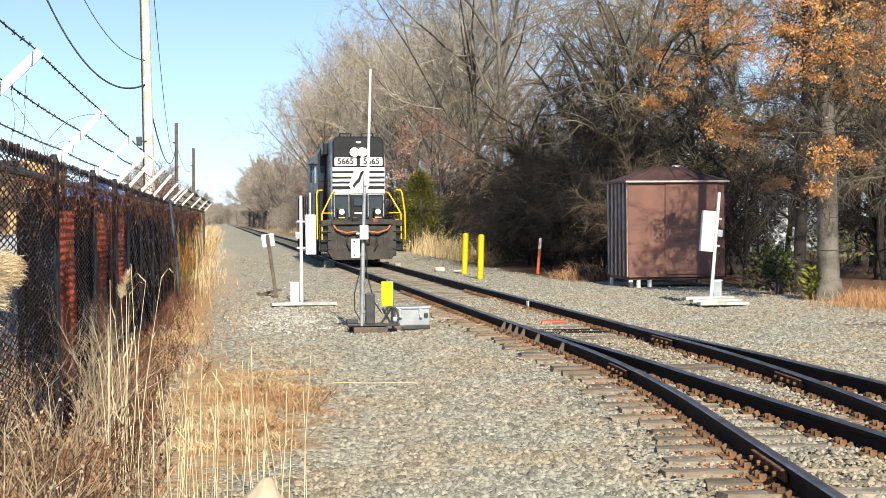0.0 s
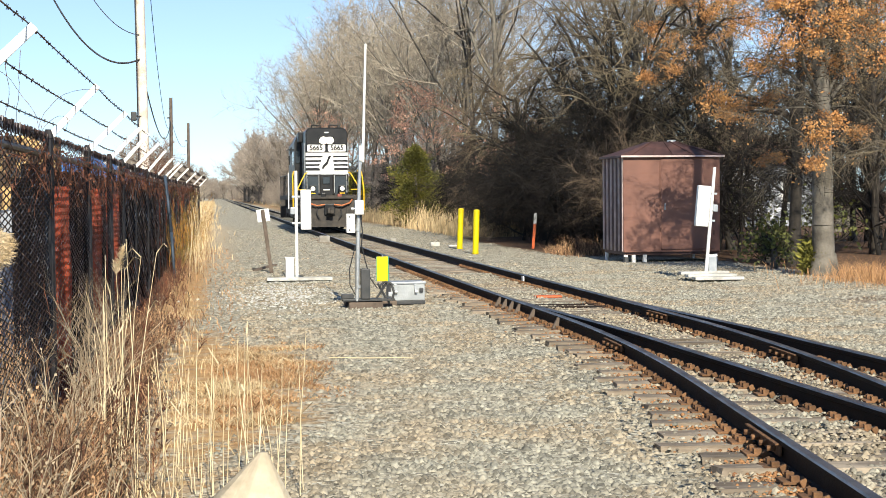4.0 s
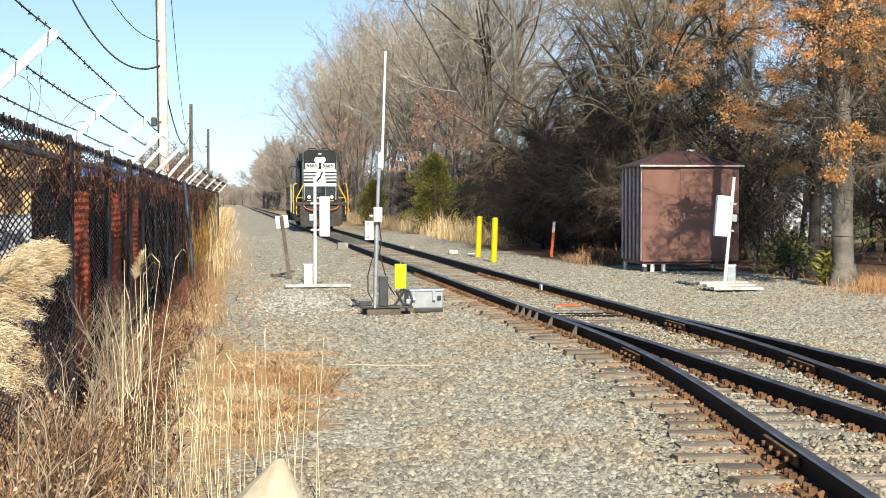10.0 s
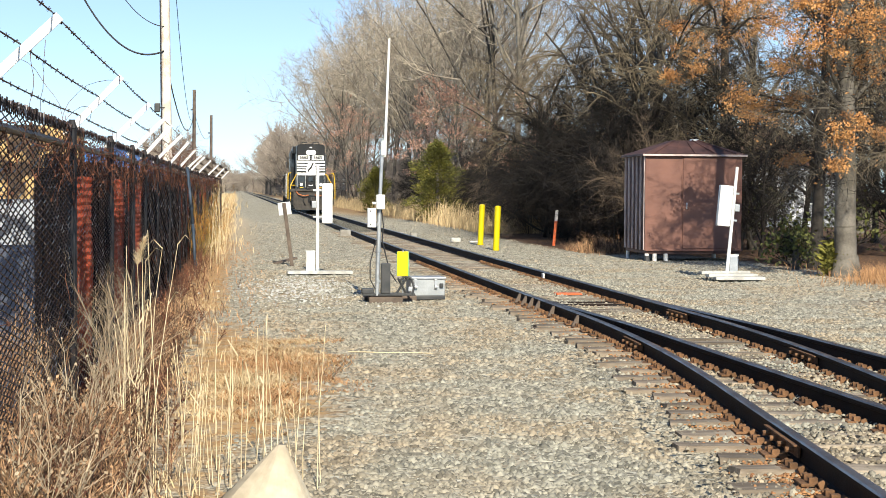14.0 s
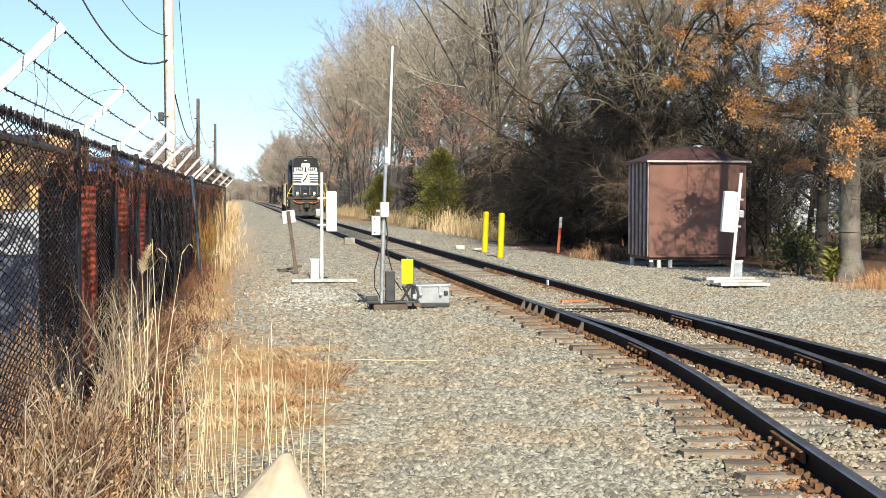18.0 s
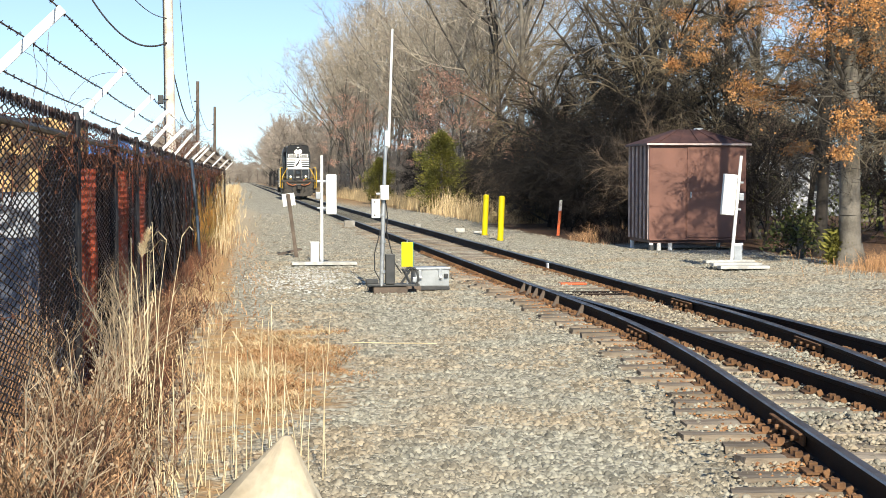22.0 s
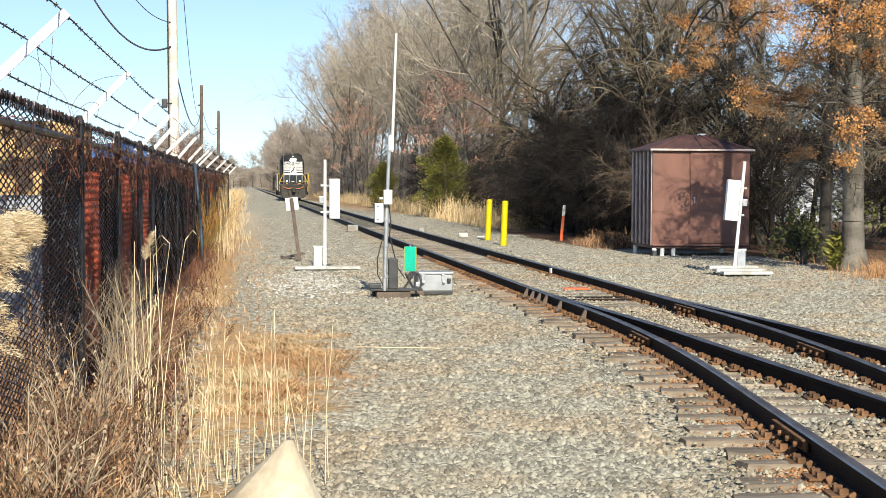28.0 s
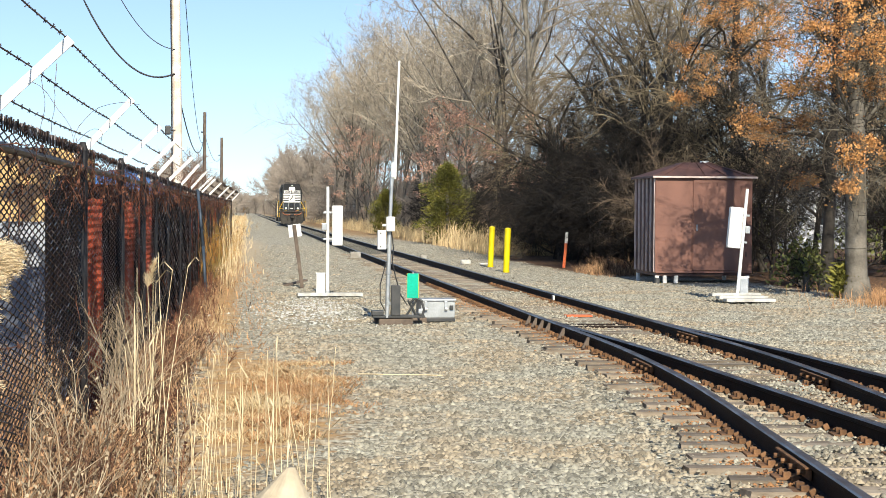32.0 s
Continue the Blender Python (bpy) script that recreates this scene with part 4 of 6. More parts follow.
# ---- bollards, markers, signal poles ----
def bollard(x, y, lean, label):
    b = empty("bollard", pose(x, y, 0, 0, lean, 0), label=label, category="bollard", group="yellow bollards")
    part("sleeve", rod(bms(), (0, 0, -0.05), (0, 0, 1.22), 0.088, 0.088, 20), M["yellow"], b)
    bm = bms()
    bmesh.ops.create_uvsphere(bm, u_segments=20, v_segments=8, radius=0.092, matrix=Matrix.Translation((0, 0, 1.22)) @ Matrix.Diagonal((1, 1, 0.5, 1)))
    part("cap", bm, M["yellow"], b, smooth=True)
    part("ring", rod(bms(), (0, 0, 1.14), (0, 0, 1.165), 0.094, 0.094, 20), M["yellow"], b)
    part("ring", rod(bms(), (0, 0, 0.0), (0, 0, 0.03), 0.10, 0.10, 20), M["yellow"], b)


bollard(7.56, 47.6, 2.3, "bright yellow plastic-sleeved bollard in the gravel")
bollard(7.38, 43.6, 2.0, "bright yellow bollard, the taller of a pair")

mk = empty("marker_post", pose(9.85, 47.4, 0, 0, 5, 0), label="thin orange plastic marker post with a white top", category="marker post")
part("post", B((0, 0, 0.36), (0.09, 0.03, 0.78), 0.008), M["orange"], mk)
part("top_band", B((0, 0, 0.92), (0.09, 0.03, 0.34), 0.008), M["white"], mk, "white band")


def signal_pole(name, x, y, lean, side, flip, label, boards):
    """A thin white pole on a ribbed pad with a tall flat box and a small cabinet at its foot."""
    p = empty(name, pose(x, y, 0, 0, 0, 0), label=label, category="signal pole", group="white signal poles")
    m = Matrix.Rotation(radians(lean), 4, "Y")
    for k in range(boards):
        bd = B((side * 0.05 + k * 0.06, -0.02 - k * (0.36 if side > 0 else 0.27), 0.0 + 0.04 * (boards - k)), (1.30 if side > 0 else 0.98, 0.33 if side > 0 else 0.24, 0.06), 0.01)
        part("pad_board", bd, M["concrete"], p, "pale board of the pad")
    part("pole", rod(bms(), m @ Vector((0, 0, 0)), m @ Vector((0, 0, 2.2)), 0.035, 0.03, 14), M["white"], p)
    hx = side * 0.19
    bx = part("signal_box", B((0, 0, 0), (0.21 if side > 0 else 0.26, 0.14, 0.80), 0.02), M["white"], p, "tall white enamelled box")
    bx.matrix_basis = m @ Matrix.Translation((hx, -0.03, 1.42))
    for z in (1.15, 1.68):
        o = part("bracket", B((0, 0, 0), (0.30, 0.05, 0.04), 0.005), M["galv"], p)
        o.matrix_basis = m @ Matrix.Translation((side * 0.06, 0.0, z))
    o = part("junction_box", B((0, 0, 0), (0.10, 0.10, 0.14), 0.01), M["galv"], p)
    o.matrix_basis = m @ Matrix.Translation((-side * 0.07, 0, 1.40))
    part("foot_cabinet", B((flip * 0.14, 0.05, 0.24), (0.17, 0.17, 0.42), 0.015), M["galv"] if boards > 1 else M["white"], p, "small foot cabinet")
    part("cabinet_lid", B((flip * 0.14, 0.05, 0.46), (0.19, 0.19, 0.025), 0.006), M["white"], p)
    part("collar", rod(bms(), (0, 0, 0.02), (0, 0, 0.12), 0.055, 0.045, 14), M["galv"], p)


signal_pole("signal_pole", 1.62, 31.0, 0, 1, -1, "white signal pole with a tall box on a pale pad", 1)
signal_pole("signal_pole", 9.55, 29.3, 5.0, -1, 1, "leaning white signal pole with a tall box on a stepped pad", 3)

lp = empty("leaning_post", pose(1.24, 34.5, 0, 0, -7.5, 0), label="leaning brown wooden post with a square white plate", category="post")
part("stake", B((0, 0, 0.68), (0.08, 0.08, 1.46), 0.01), M["oldpole"], lp)
part("plate", B((0, 0.052, 1.28), (0.28, 0.012, 0.28), 0.004), M["white"], lp, "square white plate")
tagged(part("loose_plank", B((1.12, 35.6, 0.06), (0.62, 0.14, 0.04), 0.005, pose(0, 0, 0, 0, -10, 35)), M["oldpole"], None), "weathered plank lying on the dirt", "plank")
tagged(part("white_chunk", B((7.12, 50.0, 0.07), (0.32, 0.25, 0.15), 0.04), M["concrete"], None), "small white concrete chunk on the gravel", "concrete block")
tagged(part("white_chunk", B((7.75, 49.8, 0.02), (0.40, 0.18, 0.05), 0.015), M["concrete"], None), "flat white concrete piece on the gravel", "concrete block")

# ---- switch stand with antenna ----
FLAG = None


def build_switch_stand():
    global FLAG
    st = empty("switch_stand", pose(2.12, 23.3, 0), label="galvanised switch machine mast with whip antenna and black box", category="switch stand")
    part("timber", B((0.14, 0.1, 0.03), (0.52, 0.22, 0.11), 0.015), M["oldpole"], st, "old timber base")
    part("timber", B((0.25, 0.45, 0.02), (0.8, 0.22, 0.11), 0.015), M["oldpole"], st, "old timber base")
    part("base_plate", B((0.18, 0.08, 0.115), (0.80, 0.22, 0.035), 0.006), M["darkbox"], st)
    part("foot_box", B((-0.14, 0.08, 0.17), (0.18, 0.2, 0.07), 0.01), M["darkbox"], st)
    part("mast", rod(bms(), (0, 0, 0.1), (0.035, 0, 1.45), 0.034, 0.033, 16), M["galv"], st)
    part("upper_mast", rod(bms(), (0.035, 0, 1.45), (0.075, 0, 2.46), 0.028, 0.026, 12), M["galv"], st)
    part("antenna", rod(bms(), (0.105, -0.03, 2.20), (0.165, -0.03, 3.98), 0.022, 0.017, 10), M["white"], st, "white fibreglass whip antenna")
    part("antenna_clamp", B((0.09, -0.015, 2.33), (0.08, 0.09, 0.22), 0.01), M["white"], st)
    for z in (0.32, 0.78, 1.18, 1.42):
        part("clamp", rod(bms(), (0.02, 0, z - 0.02), (0.02, 0, z + 0.02), 0.046, 0.046, 14), M["galv"], st)
    mb = part("white_junction_box", B((0.04, -0.06, 1.52), (0.13, 0.12, 0.22), 0.012), M["white"], st)
    part("knob", rod(bms(), (-0.03, -0.06, 1.50), (-0.08, -0.06, 1.50), 0.02), M["galv"], mb)
    lb = part("meter_box", B((-0.09, -0.03, 1.28), (0.13, 0.11, 0.29), 0.01), M["white"], st, "white meter box with two screws")
    for z in (1.18, 1.38):
        part("screw", rod(bms(), (-0.11, -0.086, z), (-0.11, -0.098, z), 0.012, 0.012, 8), M["darkbox"], lb)
    part("control_box", B((0.13, 0.02, 0.36), (0.14, 0.14, 0.46), 0.012), M["darkbox"], st, "tall black control box")
    part("cable", pipe(bms(), [(0.06, -0.03, 1.4), (0.09, -0.05, 1.15), (0.07, -0.05, 0.95), (0.13, -0.03, 0.70), (0.2, -0.03, 0.45), (0.30, -0.03, 0.3)], 0.010, 6), M["cable"], st)
    part("cable", pipe(bms(), [(-0.02, -0.05, 0.95), (-0.11, -0.05, 0.6), (-0.11, -0.05, 0.35), (-0.03, -0.05, 0.2)], 0.009, 6), M["cable"], st)
    part("crank", rod(bms(), (0.3, 0.05, 0.13), (0.45, 0.02, 0.36), 0.018), M["darkbox"], st)
    part("crank", rod(bms(), (0.45, 0.05, 0.13), (0.32, 0.02, 0.36), 0.018), M["darkbox"], st)
    part("hasp", B((0.50, -0.05, 0.2), (0.06, 0.05, 0.07), 0.008), M["galv"], st)
    part("hose", pipe(bms(), [(0.34, 0.0, 0.32), (0.43, -0.02, 0.40), (0.52, -0.04, 0.36), (0.56, -0.06, 0.22), (0.52, -0.06, 0.1)], 0.018, 8), M["darkbox"], st)
    # the target: a four-sided drum of plates, yellow front and back, green on the two sides
    FLAG = empty("switch_target", pose(2.52, 23.36, 0.39), label="four-sided switch target with yellow and green plates", category="switch target")
    for k in range(4):
        o = part("plate", B((0, -0.088, 0.19), (0.172, 0.008, 0.37), 0.003), M["yellow"] if k % 2 == 0 else M["green"], FLAG, "yellow plate" if k % 2 == 0 else "green plate")
        o.matrix_basis = Matrix.Rotation(radians(90 * k), 4, "Z")
    part("spindle", rod(bms(), (0, 0, -0.30), (0, 0, 0.40), 0.013), M["galv"], FLAG)
    # machine case
    mc = empty("switch_machine", pose(2.68, 23.75, 0, 0, 0, 6), label="grey steel switch machine case with latches beside the ties", category="switch machine")
    body = part("case", B((0.28, 0.18, 0.19), (0.54, 0.36, 0.26), 0.015), M["greybox"], mc)
    part("lid", B((0.28, 0.18, 0.335), (0.58, 0.40, 0.04), 0.012), M["galv"], mc, "pale flat lid")
    for x in (0.08, 0.40):
        la = part("latch", B((x, -0.012, 0.27), (0.05, 0.03, 0.10), 0.008), M["galv"], mc)
        part("latch_ring", rod(bms(), (x - 0.02, -0.03, 0.2), (x + 0.02, -0.03, 0.2), 0.03, 0.03, 10), M["galv"], la)
    part("padlock", B((0.49, -0.02, 0.22), (0.06, 0.035, 0.07), 0.01), M["darkbox"], mc)
    part("skid", B((0.28, 0.05, 0.03), (0.56, 0.08, 0.06), 0.01), M["darkbox"], mc)


build_switch_stand()

# ---- fence ----
def fx(y):
    return -1.13 + max(0, y - 36) * 0.0135


FENCE_H, FENCE_END = 2.13, 70.0
POSTS = (3.2, 7.0, 11.0, 14.3, 17.3, 19.6, 22.6, 26.8, 31.4, 35.6, 38.0, 43.0, 51.0, 60.0, 69.8)


def build_fence():
    fe = empty("chain_link_fence", label="rusty chain-link fence, white arms with barbed wire, dead vines", category="fence")
    post = rod(bms(), (0, 0, -0.1), (0, 0, FENCE_H), 0.034, 0.034, 10)
    rod(post, (0, 0, FENCE_H - 0.01), (0, 0, FENCE_H + 0.05), 0.042, 0.02, 10)
    pme = bpy.data.meshes.new("post")
    post.to_mesh(pme)
    post.free()
    pme.materials.append(M["fencepost"])
    arm = bms()
    box(arm, (0.148, 0, 0.125), (0.045, 0.012, 0.57), 0.003, Matrix.Rotation(radians(43), 4, "Y"))
    box(arm, (0.148, 0.012, 0.125), (0.008, 0.03, 0.57), 0.002, Matrix.Rotation(radians(43), 4, "Y"))
    ame = bpy.data.meshes.new("arm")
    arm.to_mesh(ame)
    arm.free()
    ame.materials.append(M["white"])
    for y in POSTS:
        p = new("post", pme)
        p.parent = fe
        p.location = (fx(y), y, 0)
        a = new("arm", ame)
        a.parent = fe
        a["label"] = "white slanting arm for barbed wire"
        a.matrix_basis = pose(fx(y), y, FENCE_H + 0.02, 0, U(-3, 3), U(-5, 5))
    for y0, y1 in zip(POSTS, POSTS[1:]):
        part("top_rail", rod(bms(), (fx(y0), y0, FENCE_H - 0.13), (fx(y1), y1, FENCE_H - 0.13), 0.024, 0.024, 8), M["mesh"], fe)
    g = random.Random(3)
    for k, f in enumerate((0.17, 0.55, 0.96)):
        s = Soup()
        for y0, y1 in zip(POSTS, POSTS[1:]):
            n = int((y1 - y0) / (0.13 if y0 < 16 else 0.4)) + 1
            drop_ = g.uniform(0.005, 0.02)
            for i in range(n):
                u, v = i / n, (i + 1) / n
                a = np.array((fx(y0) + 0.34 * f, y0 + (y1 - y0) * u, FENCE_H + 0.02 + 0.345 * f - 4 * drop_ * u * (1 - u)))
                e = np.array((fx(y1) + 0.34 * f, y0 + (y1 - y0) * v, FENCE_H + 0.02 + 0.345 * f - 4 * drop_ * v * (1 - v)))
                s.seg(a, e, 0.0038, 0.0038, 4)
                if y0 < 24 and i % 2:
                    for q in range(3):
                        d = np.array([g.uniform(-1, 1), g.uniform(-.4, .4), g.uniform(-1, 1)])
                        d = d / np.linalg.norm(d) * 0.013
                        s.seg(a - d, a + d, 0.0028, 0.0014, 3)
        s.put("barbed_wire", M["barb"], fe)
    # woven mesh
    s = Soup()

    def weave(y0, y1, hy, hz, r):
        n, mz = int((y1 - y0) / hy), int((FENCE_H - 0.02) / hz)
        for i in range(n):
            y = y0 + i * hy
            for j in range(mz):
                z = 0.04 + j * hz
                up = (i + j) % 2 == 0
                wob = 0.012 * math.sin(z * 7 + y * 3)
                s.seg((fx(y) + wob, y, z if up else z + hz), (fx(y + hy) + wob, y + hy, z + hz if up else z), r, r, 3)
        for i in range(int((y1 - y0) / 0.075)):
            y = y0 + i * 0.075
            k = FENCE_H + 0.012 + 0.015 * g.random()
            s.seg((fx(y), y, FENCE_H - 0.05), (fx(y) + 0.006, y + 0.03, k), r, r, 3)
            s.seg((fx(y), y + 0.075, FENCE_H - 0.05), (fx(y) + 0.006, y + 0.045, k), r, r, 3)
    weave(5.0, 11.3, 0.11, 0.021, 0.0042)
    weave(11.3, 20, 0.13, 0.021, 0.0024)
    weave(20, FENCE_END, 0.26, 0.06, 0.005)
    s.put("wire_mesh", M["chain"], fe)


def ribbed_sheet(y, wd, z, turn, off):
    """A rusty sheet with level ribs, standing on end."""
    bm = bms()
    rows = int(z / 0.03)
    a = [[bm.verts.new((0.016 * (k % 2) + 0.01 * math.sin(k * 0.21 + y), q, k * 0.03)) for q in (0, wd * 0.5, wd)] for k in range(rows)]
    for k in range(rows - 1):
        for c in (0, 1):
            bm.faces.new((a[k][c], a[k][c + 1], a[k + 1][c + 1], a[k + 1][c]))
    back = [bm.verts.new((v.co.x - 0.03, v.co.y, v.co.z)) for v in a[-1]]
    for c in (0, 1):
        bm.faces.new((a[-1][c], a[-1][c + 1], back[c + 1], back[c]))
    ob = part("ribbed_sheet", bm, M["redpanel"], None)
    ob.matrix_basis = pose(fx(y) - 0.08 - wd * 0.5 - off, y, 0, 0, 0, turn)
    tagged(ob, "rust-red sheet with level ribs standing behind the fence", "metal sheet", "sheets behind the fence")


def upright_sheet(y, wd, z, turn, off):
    bm = bms()
    nrib = 4
    out = [(0.025 * (i % 2), wd * i / (nrib * 2)) for i in range(nrib * 2 + 1)]
    a = [bm.verts.new((x, q, 0.0)) for x, q in out]
    b2 = [bm.verts.new((x, q, z)) for x, q in out]
    c = [bm.verts.new((x - 0.03, q, z)) for x, q in out]
    for i in range(len(out) - 1):
        bm.faces.new((a[i], a[i + 1], b2[i + 1], b2[i]))
        bm.faces.new((b2[i], b2[i + 1], c[i + 1], c[i]))
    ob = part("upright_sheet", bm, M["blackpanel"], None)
    ob.matrix_basis = pose(fx(y) - 0.08 - wd * 0.5 - off, y, 0, 0, 0, turn)
    tagged(ob, "black ribbed sheet standing behind the fence", "metal sheet", "sheets behind the fence")


def build_yard_behind():
    """What stands close behind the fence: upright rusty and black sheets, pale goods, a blue tarp."""
    g = random.Random(9)
    y, k = 11.3, 0
    while y < 66:
        wd = g.uniform(0.3, 0.55) * (1 if y < 20 else 1.8)
        turn, off = -30 + g.uniform(-6, 6), g.uniform(0, 0.05)
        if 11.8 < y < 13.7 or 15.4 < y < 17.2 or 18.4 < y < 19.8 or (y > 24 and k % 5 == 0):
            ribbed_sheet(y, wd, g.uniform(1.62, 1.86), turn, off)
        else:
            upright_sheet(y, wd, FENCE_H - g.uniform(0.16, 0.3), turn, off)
        y += wd + 0.02
        k += 1
    for cx, cy, sx, sy, z, kind, nm, lab in (
            (-1.95, 14.1, 0.95, 0.5, 1.60, "yardmix", "yard_crate", "pale crate in the yard behind the fence"),
            (-1.75, 13.2, 0.9, 0.5, 1.22, "navy", "yard_cover", "dark blue cover over goods behind the fence"),
            (-3.1, 18.6, 2.6, 0.8, 2.42, "tan", "yard_block", "tan stack in the yard behind the fence"),
            (-5.4, 24.0, 2.6, 3.0, 2.5, "tan", "yard_block", "tan stack deeper in the yard")):
        ob = part(nm, B((0, 0, z / 2), (sx, sy, z), 0.03), M[kind], None)
        ob.location = (cx, cy, 0)
        tagged(ob, lab, "stack")
    for cx, cy in ((-1.44, 12.4), (-1.36, 12.1)):
        ob = part("yard_plank", B((0, 0, 0.98), (g.uniform(0.035, 0.06), 0.03, 1.96), 0.004), M["blackpanel"], None)
        ob.matrix_basis = pose(cx, cy, 0, g.uniform(-2, 2), g.uniform(-3, 3), 0)
        tagged(ob, "narrow black plank standing upright behind the fence", "plank", "planks behind the fence")
    bm = bms()
    prism(bm, [(-1.5, 0), (0.0, 0), (0.0, 2.36), (-0.35, 2.44), (-1.5, 2.3)], 0, 14)
    tagged(part("tarp_stack", bm, M["blue"], None), "blue tarpaulin over a stack in the yard", "tarpaulin").matrix_basis = pose(-1.66, 27.5, 0)
    pp = part("leaning_pipe", pipe(bms(), [(-1.02, 33.2, 2.15), (-0.90, 33.0, 0.95), (-0.84, 32.8, 0.0)], 0.032, 12), M["bluepipe"], None, smooth=True)
    tagged(pp, "weathered blue-grey pipe leaning on the fence", "pipe")


def build_vines():
    g = random.Random(12)
    s = Soup()
    for q in range(2100):
        y = 6.3 + 60 * g.random() ** 1.6
        dens = 0.5 + 0.5 * noise.noise((y * 0.9, 3, 2))
        if y < 9.6:
            dens -= 0.6
        z = FENCE_H - 0.05 - abs(g.gauss(0, 0.16)) if g.random() < 0.95 else g.uniform(0.1, FENCE_H)
        if g.random() > dens + 0.35:
            continue
        p = np.array((fx(y) + g.uniform(-.03, .05), y, z))
        d = np.array((g.uniform(-.25, .25), g.uniform(-1, 1), g.uniform(-.9, .3)))
        for k in range(3):
            d = d + np.array((g.uniform(-.25, .25), g.uniform(-.5, .5), g.uniform(-.5, .2)))
            d /= np.linalg.norm(d)
            e = p + d * g.uniform(0.04, 0.10)
            s.seg(p, e, 0.0028, 0.0022, 3)
            if g.random() < 0.4:
                u = np.array((g.uniform(-1, 1), g.uniform(-1, 1), g.uniform(-1, 1))) * 0.012
                s.quad(e, u, np.cross(u, (0.3, 1, 0.2)))
            p = e
    tagged(s.put("dead_vines", M["vine"], None), "reddish-brown dead vines tangled over the fence", "vines", kind="stuff")
    s = Soup()
    for y0, hh, n in ((10.6, 0.34, 3), (9.0, 0.26, 2), (27.5, 0.42, 46), (24.0, 0.3, 20), (30.5, 0.45, 40), (33.5, 0.4, 24)):
        for q in range(n):
            p = np.array((fx(y0), y0 + g.uniform(-.3, .3), FENCE_H))
            d = np.array((g.uniform(-.1, .5), g.uniform(-.6, 1.0), 1.0))
            for k in range(9):
                d = d + np.array((g.uniform(-.3, .3), g.uniform(-.3, .4), -0.16))
                d /= np.linalg.norm(d)
                e = p + d * hh / 5
                s.seg(p, e, 0.0022, 0.0014, 3)
                p = e
    tagged(s.put("vine_tendrils", M["vine"], None), "thin curling dead tendrils over the barbed wire", "vines", kind="stuff")


build_fence()
build_yard_behind()
build_vines()

# ---- poles and wires ----
def utility_pole(x, y, h, r, lean, mt, label):
    p = empty("utility_pole", pose(x, y, 0, 0, lean, 0), label=label, category="utility pole")
    part("shaft", rod(bms(), (0, 0, -0.3), (0, 0, h), r, r * 0.75, 16), M[mt], p)
    return p


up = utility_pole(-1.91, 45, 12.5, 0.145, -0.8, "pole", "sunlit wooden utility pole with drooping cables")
part("cable_drop", pipe(bms(), [(-0.13, -0.1, 12), (-0.135, -0.12, 6.5), (-0.16, -0.16, 2.0)], 0.022, 6), M["cable"], up, "dark cable run down the pole")
part("insulator_box", B((-0.26, -0.15, 4.0), (0.16, 0.16, 0.26), 0.03), M["darkbox"], up, "small black box on a bracket")
part("bracket", rod(bms(), (-0.2, -0.15, 4.0), (0, -0.1, 4.0), 0.015), M["cable"], up)
p2 = utility_pole(-2.95, 110, 8.6, 0.15, 0.3, "oldpole", "dark old wooden utility pole in the distance")
part("step_bracket", rod(bms(), (-0.25, 0, 7.2), (0.1, 0, 7.2), 0.05), M["cable"], p2)
p3 = utility_pole(-2.40, 150, 8.7, 0.17, 0.3, "oldpole", "dark old wooden utility pole far along the track")
part("step_bracket", rod(bms(), (-0.3, 0, 7.0), (0.1, 0, 7.0), 0.06), M["cable"], p3)


def wire(a, b2, sag, r, label):
    a, b2 = np.array(a), np.array(b2)
    s = Soup()
    pts = [a + (b2 - a) * t - np.array((0, 0, 4 * sag * t * (1 - t))) for t in np.linspace(0, 1, 25)]
    s.tube(pts, r)
    tagged(s.put("overhead_cable", M["cable"], None), label, "cable")


def drop(xs, x0, z0, k, r, label):
    """A cable that hangs down to the pole in a curve."""
    s = Soup()
    pts = [(x, 45 - 0.12, z0 + k * (x - x0) ** 2) for x in xs]
    s.tube(pts, r)
    tagged(s.put("overhead_cable", M["cable"], None), label, "cable")


drop(np.linspace(-6.4, -2.04, 40), -2.51, 5.5, 0.5, 0.026, "thick black cable sagging to the utility pole")
drop(np.linspace(-5.9, -2.03, 40), -1.97, 6.3, 0.56, 0.013, "thin black cable to the utility pole")
wire((-2.0, 45, 11.5), (-2.93, 110, 6.9), 3.0, 0.014, "thin cable between the poles")
wire((-1.9, 45, 4.9), (-2.93, 110, 7.0), 1.4, 0.022, "dark cable hanging along the poles")
wire((-2.93, 110, 7.2), (-2.38, 150, 7.0), 1.2, 0.02, "thin cable between the far poles")

# ---- dry plants ----
def tuft_field(name, n, spot, h, material, label, lean=0.45, r=0.004, seed=1, category="grass"):
    g = random.Random(seed)
    s = Soup()
    for q in range(n):
        x, y = spot(g)
        hh = h * g.uniform(0.45, 1.15)
        hh *= max(0.3, 0.85 + 0.9 * noise.noise((x * 0.9, y * (0.22 if h > 0.5 else 0.7), seed)))
        a = np.array((x, y, ground_height(x, y) - 0.01))
        dx, dy = g.gauss(0, lean) * hh, g.gauss(0, lean) * hh
        s.blade(a, a + np.array((dx * 0.35, dy * 0.35, hh * 0.62)), a + np.array((dx, dy, hh * g.uniform(0.7, 1))), r * g.uniform(0.6, 1.3))
    tagged(s.put(name, M[material], None), label, category, kind="stuff")


